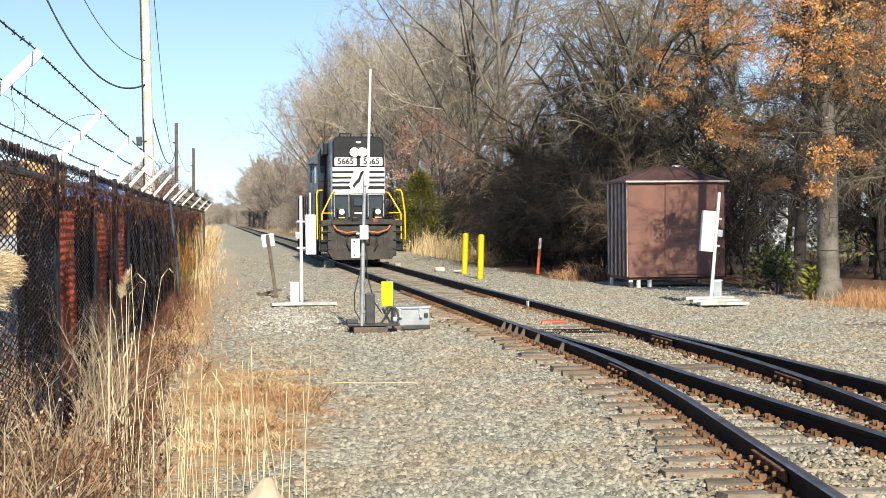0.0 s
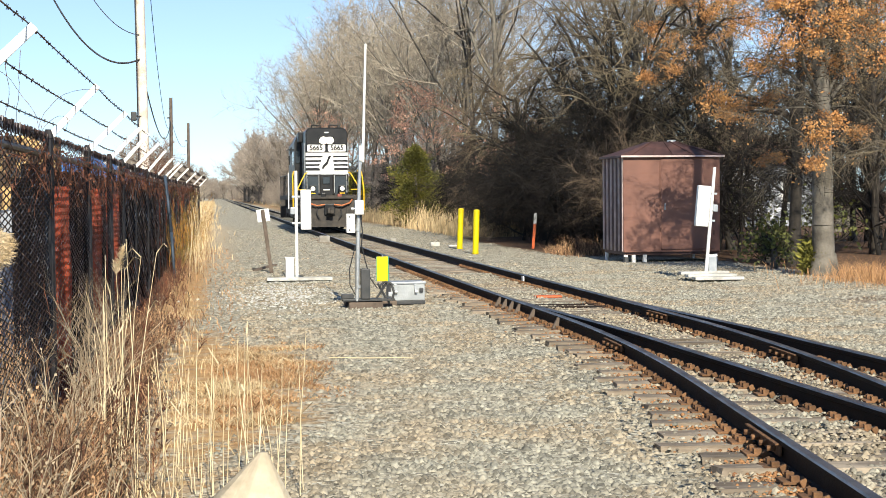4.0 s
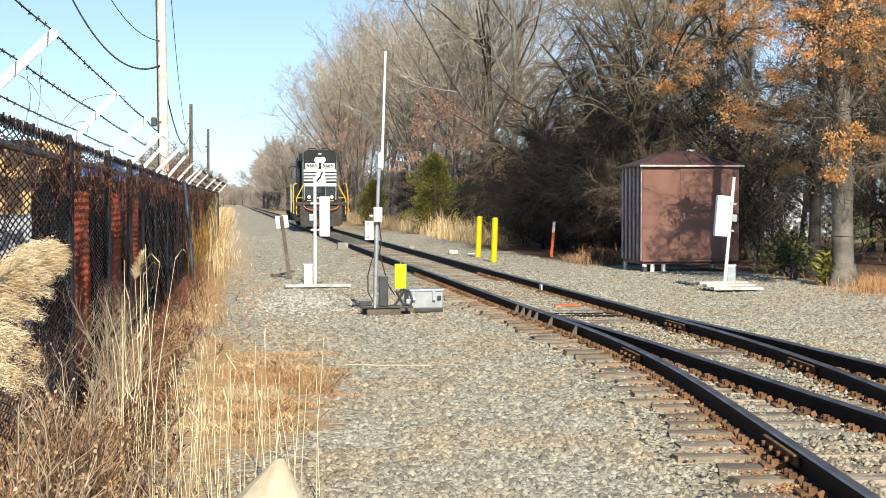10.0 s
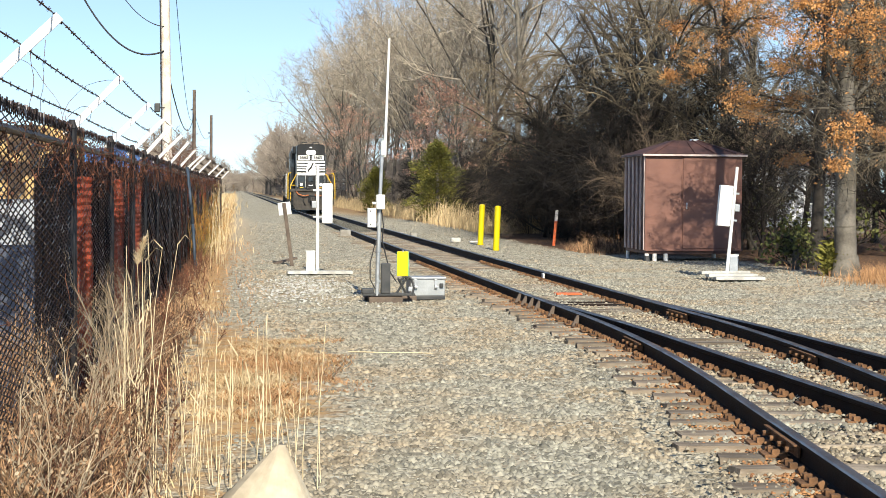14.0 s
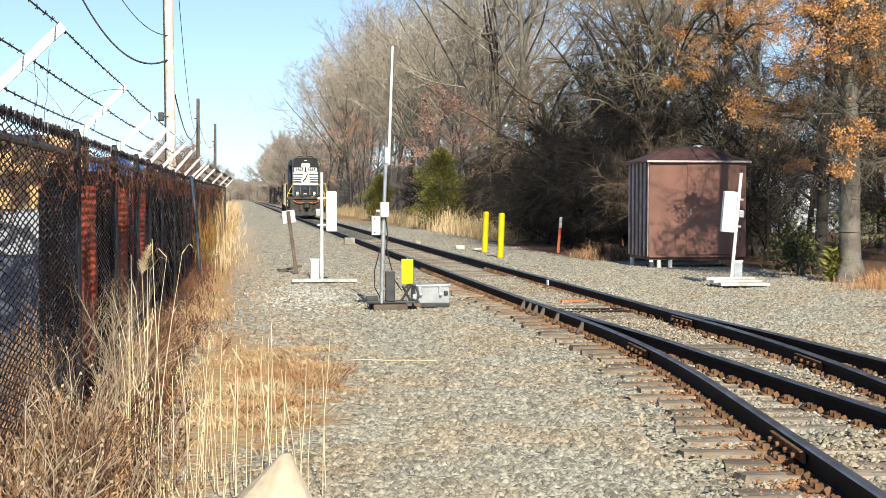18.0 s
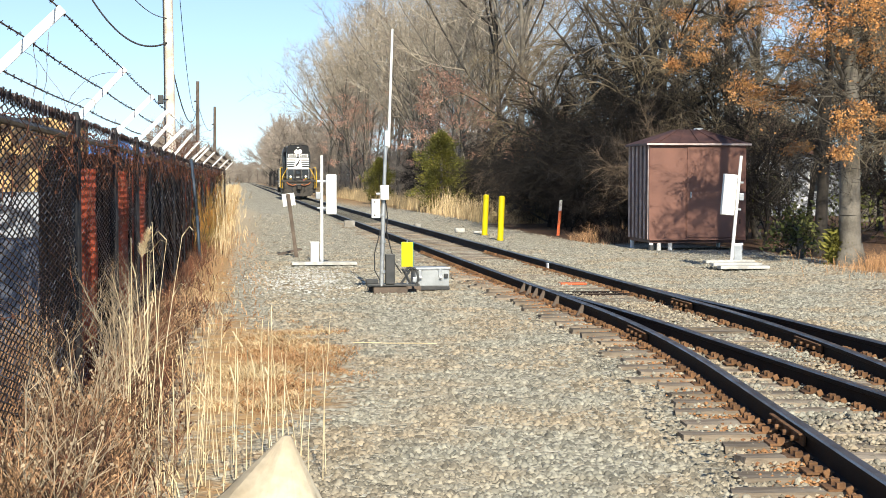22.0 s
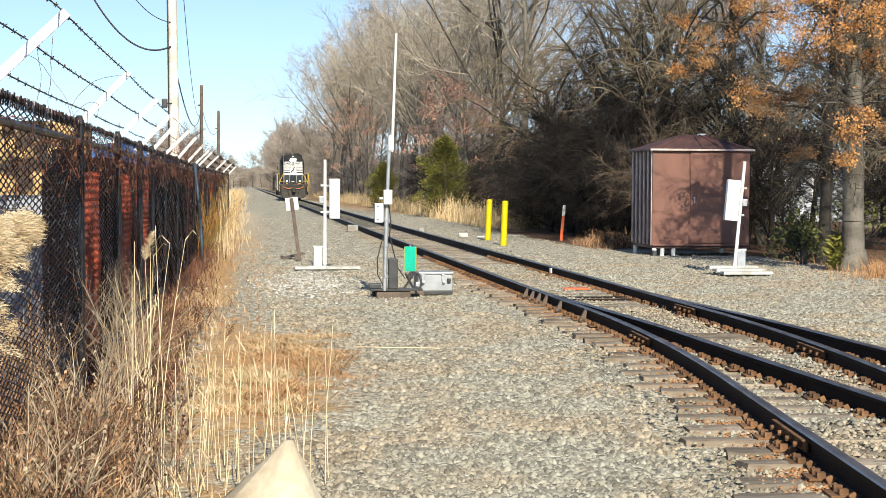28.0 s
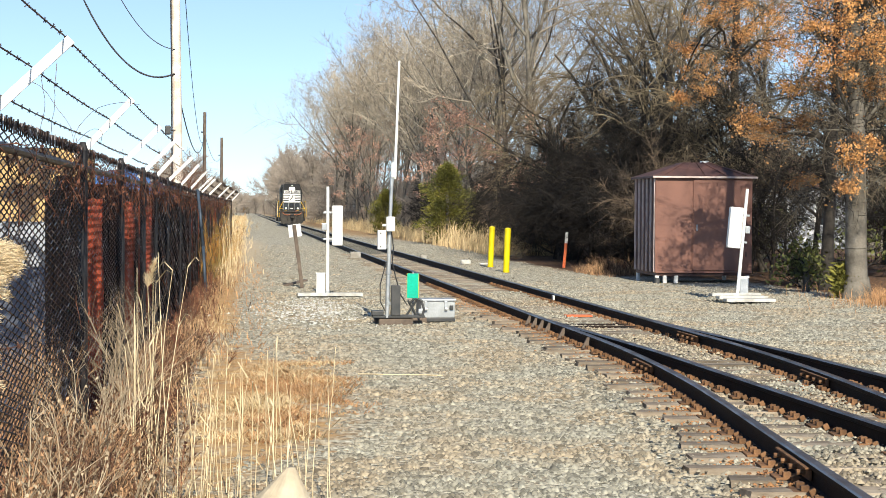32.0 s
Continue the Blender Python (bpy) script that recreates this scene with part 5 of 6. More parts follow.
def weeds_at_fence(n, seed, material, y0, y1, h, label):
    """Branching dead weed stems along the fence's foot."""
    g = random.Random(seed)
    s = Soup()
    for q in range(n):
        y = y0 + (y1 - y0) * g.random() ** 2.3
        x = fx(y) + 0.08 + abs(g.gauss(0, 0.28))
        p = np.array((x, y, 0.0))
        d = np.array((g.uniform(-.25, .25), g.uniform(-.25, .25), 1.0))
        hh = h * g.uniform(0.5, 1.15) * (1 if x < fx(y) + 0.4 else 0.7) * (1 if y < 9.5 or h > 1 else 0.5)
        for k in range(5):
            d = d + np.array((g.uniform(-.25, .25), g.uniform(-.25, .25), 0.05))
            d /= np.linalg.norm(d)
            e = p + d * hh / 5
            s.seg(p, e, 0.0032, 0.0026, 3)
            for w in range(3 if k else 1):
                f = d + np.array((g.uniform(-1, 1), g.uniform(-1, 1), g.uniform(-.3, .6)))
                f = f / np.linalg.norm(f) * g.uniform(0.05, 0.16)
                s.seg(e, e + f, 0.0022, 0.0014, 3)
                if g.random() < 0.75:
                    u = np.array((g.uniform(-1, 1), g.uniform(-1, 1), g.uniform(-1, 1))) * 0.010
                    s.quad(e + f, u, np.cross(u, (0.3, 1, 0.2)))
                    s.quad(e + f * 0.6, u, np.cross(u, (1, 0.2, 0.4)))
            p = e
    tagged(s.put("dead_weeds", M[material], None), label, "weeds", kind="stuff")


weeds_at_fence(620, 4, "weed", 6.2, 19, 0.58, "brown dead weeds crowding the fence's foot")
weeds_at_fence(70, 7, "palestem", 6.2, 11, 0.75, "pale dead weed stems among the brown ones")
weeds_at_fence(300, 5, "vine", 6.2, 40, 0.48, "dark dead weed stems along the fence")
weeds_at_fence(120, 6, "autumnvine", 36, 60, 1.7, "orange and olive creeper brush at the fence's far end")


def bare_bush(x, y, h, seed):
    """A small leafless bush of pale forking stems."""
    g = random.Random(seed)
    s = Soup()

    def fork(p, d, ln, r, level):
        for k in range(3):
            d = d + np.array((g.uniform(-.22, .22), g.uniform(-.22, .22), g.uniform(-.1, .2)))
            d /= np.linalg.norm(d)
            e = p + d * ln / 3
            s.seg(p, e, r, r * 0.8, 4)
            p, r = e, r * 0.8
            if level < 3:
                for q in range(2):
                    f = d + np.array((g.uniform(-.9, .9), g.uniform(-.9, .9), g.uniform(-.2, .5)))
                    fork(p, f / np.linalg.norm(f), ln * 0.5, r * 0.65, level + 1)
    for q in range(5):
        fork(np.array((g.uniform(-.05, .05), g.uniform(-.05, .05), 0)), np.array((g.uniform(-.4, .4), g.uniform(-.4, .4), 1.0)), h, 0.0055, 1)
    root = empty("bare_bush", pose(x, y, 0), label="leafless bush of pale forking stems at the fence", category="bush", group="bushes at the fence")
    s.put("stem_tangle", M["palestem"], root)


for x, y, h, sd in ((-0.90, 9.6, 0.8, 71), (-0.86, 10.8, 0.75, 72), (-0.88, 12.4, 0.65, 73), (-0.92, 8.3, 0.6, 76)):
    bare_bush(x, y, h, sd)


def disc(cx, cy, rx, ry):
    def f(g):
        a, r = g.uniform(0, 6.283), math.sqrt(g.random())
        return cx + rx * r * math.cos(a), cy + ry * r * math.sin(a)
    return f


def patchy(cx, cy, rx, ry, sx=0.0):
    """Spots of an uneven patch with bare places and a ragged rim."""
    base = disc(cx, cy, rx, ry)

    def f(g):
        for k in range(30):
            x, y = base(g)
            d = ((x - cx) / rx) ** 2 + ((y - cy) / ry) ** 2
            if noise.noise((x * 2.0, y * 2.0, 5)) * 0.9 + 0.45 - d * 0.75 > g.random() * 0.4:
                break
        return x + sx * (y - cy), y
    return f


tuft_field("straw_patch", 5200, patchy(0.30, 14.4, 0.85, 4.4, 0.04), 0.095, "drygrass", "flattened patch of pale dry grass", 1.5, 0.003, 11)
tuft_field("straw_patch", 5200, patchy(0.42, 14.6, 0.85, 4.2, 0.04), 0.08, "rustgrass", "reddish flattened dry grass", 1.5, 0.003, 12)
tuft_field("dry_grass", 900, lambda g: (fx(12) + 0.62 + g.gauss(0, .22), 7.5 + 20 * g.random() ** 1.6), 0.16, "drygrass", "pale dry grass along the fence", 0.6, 0.0035, 13)
tuft_field("dry_grass", 6000, lambda g: (9.4 + 2.6 * g.random() ** 0.8 + g.gauss(0, .15), 60 + 150 * g.random() ** 1.4), 1.2, "drygrass", "tall tan grass along the wood's edge", 0.22, 0.010, 14)
tuft_field("dry_grass", 2000, lambda g: (g.gauss(12.6, .6), g.gauss(27.4, 1.5)), 0.42, "rustgrass", "orange-brown dry grass round the oak", 0.5, 0.005, 15)
tuft_field("dry_grass", 600, lambda g: (fx(40) + 0.25 + abs(g.gauss(0, 0.45)), g.uniform(40, 110)), 0.4, "drygrass", "tan grass by the fence's end", 0.3, 0.007, 16)
tuft_field("dry_grass", 5000, lambda g: (g.choice((g.gauss(-1.7, 0.9), g.uniform(9.5, 13))), g.uniform(110, 420)), 0.7, "drygrass", "tan grass along the distant track", 0.3, 0.02, 17)


def reed_clump(n, spot, h, seed, label, heads):
    g = random.Random(seed)
    root = empty("reed_clump", label=label, category="reeds")
    for q in range(n):
        s = Soup()
        x, y = spot(g)
        hh = h * g.uniform(0.6, 1.1)
        a = np.array((x, y, 0.0))
        d = np.array((g.gauss(0, .06), g.gauss(0, .06), 1.0))
        for k in range(4):
            e = a + d * hh / 4
            s.seg(a, e, 0.0032 - 0.0004 * k, 0.0028 - 0.0004 * k, 5)
            s.seg(e - np.array((0, 0, .004)), e + np.array((0, 0, .004)), 0.0038 - 0.0004 * k, 0.0038 - 0.0004 * k, 5)
            if g.random() < 0.25:
                f = np.array((g.uniform(-.12, .12), g.uniform(-.12, .12), g.uniform(-.05, .12)))
                s.blade(e, e + f * 0.6 + np.array((0, 0, 0.04)), e + f, 0.004)
            a = e
            d = d + np.array((g.gauss(0, .035), g.gauss(0, .035), 0))
        s.put("stem", M["reed"], root)
        if q < heads:
            hd = Soup()
            for k in range(260):
                t = g.random()
                c = a + np.array((0.05 * t, 0, 0.17 * t - 0.02))
                u = np.array((g.gauss(0, .02), g.gauss(0, .02), 0.02 + 0.02 * g.random()))
                hd.seg(c, c + u * (1.2 - t * 0.6), 0.0014, 0.0006, 3)
            hd.put("seed_head", M["plume"], root)


tuft_field("dry_grass", 650, lambda g: (g.uniform(-0.6, 0.75) * (0.4 + 0.6 * g.random()), 17 + 34 * g.random()), 0.12, "rustgrass", "short dry tufts on the dirt by the fence", 0.9, 0.005, 18)
tuft_field("dead_weeds", 500, lambda g: (fx(30) + 0.2 + abs(g.gauss(0, .3)), 17 + 28 * g.random()), 0.34, "weed", "brown dead weeds on the dirt by the fence", 0.6, 0.005, 19, "weeds")
tuft_field("dead_weeds", 1500, lambda g: (-1.24 - 0.7 * g.random() ** 1.5, 6.8 + 5 * g.random()), 0.8, "weed", "brown dead weeds behind the fence mesh", 0.25, 0.004, 27, "weeds")
tuft_field("dead_weeds", 900, lambda g: (g.uniform(9.3, 11.2), g.gauss(42.0, 0.8)), 0.5, "weed", "brown dead brush at the thicket's foot beside the shed", 0.6, 0.007, 28, "weeds")
reed_clump(16, lambda g: (g.gauss(-0.58, .05), g.gauss(9.2, .15)), 1.38, 21, "tall pale reed stems with one seed head", 1)
reed_clump(36, lambda g: (g.uniform(-0.42, 0.5), g.gauss(8.7, .45)), 0.85, 22, "bare pale reed stems standing in dry grass", 0)
reed_clump(24, lambda g: (g.gauss(-0.38, .12), g.uniform(32, 39.5)), 1.65, 23, "pale reeds at the fence's far end", 0)


# ballast stones
def build_stones():
    g = random.Random(8)
    base = [np.array(v) for v in ((1, 0, 0), (-1, 0, 0), (0, 1, 0), (0, -1, 0), (0, 0, 1), (0.5, 0.5, 0.65), (-0.6, 0.35, 0.6), (0.1, -0.7, 0.62))]
    tri = [(0, 2, 5), (2, 6, 5), (5, 6, 4), (2, 1, 6), (1, 3, 7), (3, 0, 7), (7, 0, 5), (7, 5, 4), (6, 1, 7), (6, 7, 4)]
    s = Soup()

    def stone(x, y, r, lift=0.0):
        a = g.uniform(0, 6.28)
        ca, sa = math.cos(a), math.sin(a)
        kx, ky, kz = r * g.uniform(.7, 1.3), r * g.uniform(.6, 1.1), r * g.uniform(.6, 1.05)
        z = ground_height(x, y) - 0.004 + lift
        k = s.k
        for v in base:
            w = v * (1 + g.uniform(-.22, .22))
            s.v.append((x + (w[0] * ca - w[1] * sa) * kx, y + (w[0] * sa + w[1] * ca) * ky, z + w[2] * kz))
        s.f += [(k + p, k + q, k + t) for p, q, t in tri]
        s.k += 8
    for q in range(105000):
        lift = 0.0
        y = 7.2 + 26 * g.random() ** 1.8
        x = g.uniform(-0.3 + 0.02 * y, 12.0 if y > 20 else 8.5 if y > 12 else 7)
        if (((x - 0.3) / 0.85) ** 2 + ((y - 14.4) / 4.2) ** 2 < 0.8 and g.random() < 0.8) or (x < 0.35 and g.random() < 0.7):
            continue
        # fewer stones over the painted shadow band
        if 9.2 < x and 22.2 < y < 24.0 and g.random() < 0.75:
            continue
        if 3.5 + lead_left(y) < x < 6.6 and y < 34:
            if g.random() < 0.3:
                continue
            if g.random() < 0.28:
                lift = 0.03
        stone(x, y, g.choice((0.012, 0.015, 0.019, 0.024, 0.031)) * g.uniform(.8, 1.15) * (1 - 6 * lift), lift)
    for q in range(9000):
        y = g.uniform(22, 80)
        stone((g.uniform(0.0, 4.0) if y < 40 else g.uniform(0.6, 4.0)) if g.random() < 0.6 else g.uniform(6.3, 9.5), y, 0.012 + 0.034 * g.random() ** 3)
    for q in range(15000):
        y = 16 + 22 * g.random() ** 1.3
        stone(g.uniform(0.4, 3.4) if g.random() < 0.4 else g.uniform(6.5, 12.6), y, 0.013 + 0.026 * g.random() ** 2)
    for q in range(15000):
        y = 8 + 24 * g.random() ** 1.5
        stone(g.uniform(4.38 + lead_left(y), 5.72 + lead_right(y)), y, g.uniform(0.014, 0.03), 0.022 + 0.028 * g.random())
    tagged(s.put("ballast_stones", M["stone"], None), "loose angular grey ballast stones", "gravel", kind="stuff")


    s = Soup()
    for q in range(9000):
        y = 7.5 + 22 * g.random() ** 1.5
        x = g.choice((XC - HALF + lead_left(y) - 0.13, XC - HALF + lead_left(y) - 0.13, XC + HALF + lead_right(y) - 0.14, XC + HALF - 0.03 + lead_left(y) - 0.13))
        stone(x - abs(g.gauss(0, 0.16)) + 0.05, y, g.uniform(0.008, 0.018), 0.012 + 0.026 * g.random())
    tagged(s.put("rusty_stones", M["rustdust"], None), "rust-stained stones along the rails", "gravel", kind="stuff")
    s = Soup()
    for q in range(800):
        y = g.gauss(26.5, 2.0)
        stone(g.gauss(1.15, 0.5), y, g.uniform(0.012, 0.03), 0.01)
    tagged(s.put("pale_stones", M["concrete"], None), "fresh pale crushed stone beside the pole", "gravel", kind="stuff")


build_stones()

s = Soup()
g9 = random.Random(2)
pts9 = [np.array((1.15 + 0.17 * k, 15.9 - 0.04 * k + 0.02 * math.sin(k * 2.1), 0.03)) for k in range(6)]
for a9, b9 in zip(pts9, pts9[1:]):
    s.seg(a9, b9, 0.006, 0.005, 5)
tagged(s.put("broken_reed", M["reed"], None), "pale broken reed lying on the gravel", "reed")

# pale sacking snagged in the foreground
bm = bms()
bmesh.ops.create_cone(bm, cap_ends=True, segments=28, radius1=0.46, radius2=0.02, depth=0.8, matrix=Matrix.Translation((0, 0, 0.4)))
bmesh.ops.subdivide_edges(bm, edges=list(bm.edges), cuts=4)
for v in bm.verts:
    a, h = math.atan2(v.co.y, v.co.x), 0.8 - v.co.z
    fold = 0.14 * abs(math.sin(a * 4.5 + h * 2.5)) * min(1, h * 2) + 0.05 * noise.noise(v.co * 3)
    v.co.x *= (0.95 + 0.95 * h if v.co.x < 0 else 0.78) * (1 + fold)
    v.co.y *= 1 + fold
    if h < 0.05:
        v.co.z -= 0.012 + abs(v.co.x) * 0.3
sack = empty("cream_sack", pose(0.176, 6.0, -0.07), label="cream cloth sack standing to a point among the reeds", category="sack")
part("cloth", bm, M["cream"], sack, smooth=True)
flap = bms()
bmesh.ops.create_cone(flap, cap_ends=True, segments=20, radius1=0.17, radius2=0.012, depth=0.54, matrix=Matrix.Translation((0.15, -0.10, 0.25)) @ Matrix.Rotation(radians(-8), 4, "Y"))
bmesh.ops.subdivide_edges(flap, edges=list(flap.edges), cuts=2)
for v in flap.verts:
    v.co.y = -0.24 + (v.co.y + 0.10) * 0.5 + 0.02 * math.sin(v.co.x * 60)
part("flap", flap, M["cream"], sack, "loose folded corner of the cloth", smooth=True)

# ---- locomotive ----
DIST = (56.25, 3.40622, -0.0019697, 0.00105472, -0.00002305)


def loco_y(t):
    return DIST[0] + DIST[1] * t + DIST[2] * t * t + DIST[3] * t ** 3 + DIST[4] * t ** 4


WHEELS = []


def build_loco():
    """Origin under the hood's front face, at rail level; +y is the rear."""
    lo = empty("locomotive", pose(XC, loco_y(0), RAIL_TOP), label="black diesel locomotive with white nose stripes and yellow handrails", category="locomotive")
    K, G_ = M["loco"], M["locogrey"]
    L = 16.0
    part("underframe", B((0, L / 2 - 0.7, 1.42), (2.9, L + 1.0, 0.22), 0.03), G_, lo)
    part("front_platform", B((0, -0.62, 1.42), (2.5, 1.2, 0.18), 0.02), G_, lo)
    nose = bms()
    prism(nose, [(-0.94, 1.53), (0.94, 1.53), (0.94, 4.40), (0.86, 4.53), (0.70, 4.58), (-0.70, 4.58), (-0.86, 4.53), (-0.94, 4.40)], 0, 3.6)
    bmesh.ops.bevel(nose, geom=[e for e in nose.edges if abs(e.verts[0].co.y) < 1e-4 and abs(e.verts[1].co.y) < 1e-4], offset=0.05, segments=3, affect="EDGES")
    hood = part("short_hood", nose, K, lo, "tall black front hood")
    cabm = bms()
    prism(cabm, [(-1.26, 1.53), (1.24, 1.53), (1.24, 3.95), (1.05, 4.30), (0.6, 4.50), (-0.6, 4.50), (-1.12, 4.36), (-1.26, 4.05)], 3.6, 5.9)
    cab = part("cab", cabm, K, lo, "black cab")
    for s in (-1, 1):
        part("front_window", B((s * 1.09, 3.585, 3.35), (0.24, 0.03, 0.62), 0.02), M["glass"], cab)
        w = part("side_window", B((s * 1.262, 4.7, 3.3), (0.03, 1.2, 0.62), 0.01), M["glass"], cab)
        if s > 0:
            continue
        part("sun_visor", B((s * 1.41, 4.7, 3.72), (0.30, 1.3, 0.03), 0.01), K, cab)
        part("mirror", B((s * 1.50, 3.9, 3.2), (0.06, 0.05, 0.42), 0.01), K, cab)
    lh = bms()
    prism(lh, [(-0.94, 1.53), (0.94, 1.53), (0.94, 4.2), (0.75, 4.42), (-0.75, 4.42), (-0.94, 4.2)], 5.9, L)
    longh = part("long_hood", lh, K, lo, "long black engine hood")
    for k in range(9):
        for s in (-1, 1):
            part("hood_door", B((s * 0.95, 6.6 + k * 1.0, 2.7), (0.025, 0.86, 1.8), 0.008), K, longh)
    for k in range(4):
        for s in (-1, 1):
            part("intake_grille", B((s * 0.955, 6.8 + k * 2.1, 3.9), (0.02, 1.5, 0.36), 0.006), M["greybox"] if k == 0 else M["locogrey"], longh)
    for y in (9.0, 12.5, 14.2):
        part("roof_fan", rod(bms(), (0, y, 4.40), (0, y, 4.62), 0.55, 0.5, 20), K, longh)
    part("exhaust_stack", B((0, 7.4, 4.5), (0.6, 0.4, 0.25), 0.03), K, longh)
    for x in (-0.45, 0.35):
        o = part("roof_grab", pipe(bms(), [(x - .2, 0.3, 4.55), (x - .2, 0.3, 4.70), (x + .2, 0.3, 4.70), (x + .2, 0.3, 4.55)], 0.03, 8), K, hood)
    part("roof_housing", B((-0.98, 3.0, 4.25), (0.3, 0.9, 0.5), 0.05), K, hood)
    # headlight pair and number boards
    hl = part("headlight_housing", B((0, -0.03, 4.0), (0.68, 0.08, 0.38), 0.06), K, hood)
    for s in (-1, 1):
        part("headlight", rod(bms(), (s * 0.15, -0.075, 4.0), (s * 0.15, -0.10, 4.0), 0.16, 0.15, 20), M["lamp"], hl, "glowing headlight")
    for s in (-1, 1):
        nb = part("number_board", B((s * 0.47, -0.02, 3.66), (0.82, 0.05, 0.32), 0.05), M["white"], hood, "white number board with black figures")
        cu = bpy.data.curves.new("road_number", "FONT")
        cu.body, cu.size, cu.align_x, cu.align_y, cu.extrude, cu.offset = "5665", 0.30, "CENTER", "CENTER", 0.004, 0.008
        t0 = new("figures_source", cu)
        dg = bpy.context.evaluated_depsgraph_get()
        me = bpy.data.meshes.new_from_object(t0.evaluated_get(dg))
        bpy.data.objects.remove(t0)
        f = finish("figures", me, M["loco"], nb, "black painted figures")
        f.matrix_basis = pose(s * 0.47, -0.052, 3.66, 90, 0, 0)
    part("class_light", B((0, -0.02, 4.36), (0.18, 0.04, 0.06), 0.01), M["white"], hood)
    # white nose bands
    for k, (z, h) in enumerate(((3.385, 0.14), (3.175, 0.12), (2.985, 0.10), (2.81, 0.09), (2.57, 0.15))):
        part("nose_stripe", B((0, 0.018, z), (1.90, 0.05, h), 0.006), M["white"], hood, "white band painted across the nose")
    shield = bms()
    prism(shield, [(-0.20, 2.50), (0.36, 2.50), (0.30, 3.0), (0.28, 3.45), (-0.12, 3.45), (-0.36, 2.8)], -0.014, 0.02)
    part("emblem_ground", shield, M["white"], hood, "white emblem field")
    em = bms()
    prism(em, [(-0.17, 2.68), (-0.08, 2.82), (0.05, 2.92), (0.10, 3.10), (0.20, 3.28), (0.16, 3.34), (0.06, 3.26), (0.0, 3.05), (-0.14, 2.92), (-0.22, 2.78)], -0.022, -0.015)
    part("emblem", em, M["loco"], hood, "plain black emblem shape")
    # nose door and lower panel
    dr = part("nose_door", B((-0.02, -0.01, 2.0), (0.56, 0.04, 0.92), 0.012), M["loco"], hood)
    part("door_window", B((-0.02, -0.032, 2.2), (0.34, 0.02, 0.34), 0.03), M["glass"], dr)
    part("door_sign", B((-0.02, -0.034, 1.78), (0.28, 0.012, 0.06), 0.003), M["white"], dr)
    for x in (-0.94, -0.33, 0.30, 0.94):
        part("grab_bar", rod(bms(), (x, -0.06, 1.6), (x, -0.06, 2.48), 0.017), G_, hood)
    for x in (-0.64, 0.62):
        part("panel", B((x, -0.01, 1.95), (0.50, 0.03, 0.85), 0.01), M["glass"], hood, "dark lower nose panel")
    for x in (-0.90, -0.36, 0.34, 0.90):
        part("panel_frame", B((x, -0.018, 2.05), (0.03, 0.03, 0.80), 0.006), M["greybox"], hood, "pale edge of the nose panel")
    part("panel_frame", B((0, -0.018, 2.46), (1.84, 0.03, 0.025), 0.006), M["greybox"], hood, "pale edge of the nose panel")
    for s in (-1, 1):
        part("side_louvre", B((s * 0.95, 1.2, 3.0), (0.03, 1.0, 0.5), 0.01), M["glass"], hood)
        part("side_grab", rod(bms(), (s * 0.98, 0.25, 1.7), (s * 0.98, 0.25, 3.9), 0.016, 0.016, 6), M["greybox"], hood)
    # ditch lights
    for s in (-0.66, 0.66):
        d = part("ditch_light_housing", B((s, -0.35, 1.80), (0.28, 0.16, 0.34), 0.02), K, lo)
        part("ditch_light", rod(bms(), (s, -0.43, 1.83), (s, -0.45, 1.83), 0.10, 0.10, 18), M["marker"], d, "round clear ditch light")
        part("step_light", B((s, -0.44, 1.62), (0.24, 0.03, 0.05), 0.01), M["handrail"], d, "yellow edge")
    # pilot, steps, plow
    part("pilot_plate", B((0, -1.18, 0.78), (2.46, 0.06, 1.10), 0.02), G_, lo)
    pl = bms()
    prism(pl, [(-1.23, 0.42), (1.23, 0.42), (1.05, 0.12), (-1.05, 0.12)], -1.32, -1.20)
    part("plow", pl, G_, lo, "dusty plow plate")
    for s in (-1, 1):
        part("step_well", B((s * 1.30, -0.80, 0.9), (0.38, 0.50, 1.0), 0.02), K, lo)
        for z in (0.5, 0.82, 1.12):
            part("step", B((s * 1.30, -1.21, z), (0.36, 0.10, 0.035), 0.008), K, lo)
        part("end_sign", B((s * 1.22, -1.16, 1.46), (0.24, 0.02, 0.17), 0.005), M["tan"], lo, "small tan plate")
    part("anticlimber", B((0, -1.26, 1.42), (2.2, 0.14, 0.10), 0.02), G_, lo)
    for x in (-0.85, -0.55, 0.5, 0.8):
        part("pilot_bracket", B((x, -1.23, 0.72), (0.05, 0.05, 0.9), 0.01), G_, lo)
    co = part("coupler", B((0.02, -1.48, 0.85), (0.26, 0.55, 0.26), 0.04), G_, lo, "heavy knuckle coupler")
    part("knuckle", B((0.10, -1.76, 0.85), (0.16, 0.14, 0.28), 0.04), G_, co)
    part("coupler_pocket", B((0.02, -1.24, 0.9), (0.50, 0.1, 0.5), 0.03), K, lo)
    for s in (-1, 1):
        part("air_hose", pipe(bms(), [(s * 1.05, -1.22, 1.38), (s * 0.9, -1.34, 1.18), (s * 0.55, -1.40, 1.07), (s * 0.2, -1.38, 1.12)], 0.035, 8), M["hose"], lo, "sagging orange-brown hose")
        part("buffer_hose", pipe(bms(), [(s * 0.5, -1.22, 1.0), (s * 0.55, -1.34, 0.7), (s * 0.4, -1.38, 0.45)], 0.028, 8), M["cable"], lo)
    part("mu_box", B((0.47, -1.24, 1.5), (0.20, 0.1, 0.19), 0.04), M["red"], lo, "small red-brown box")
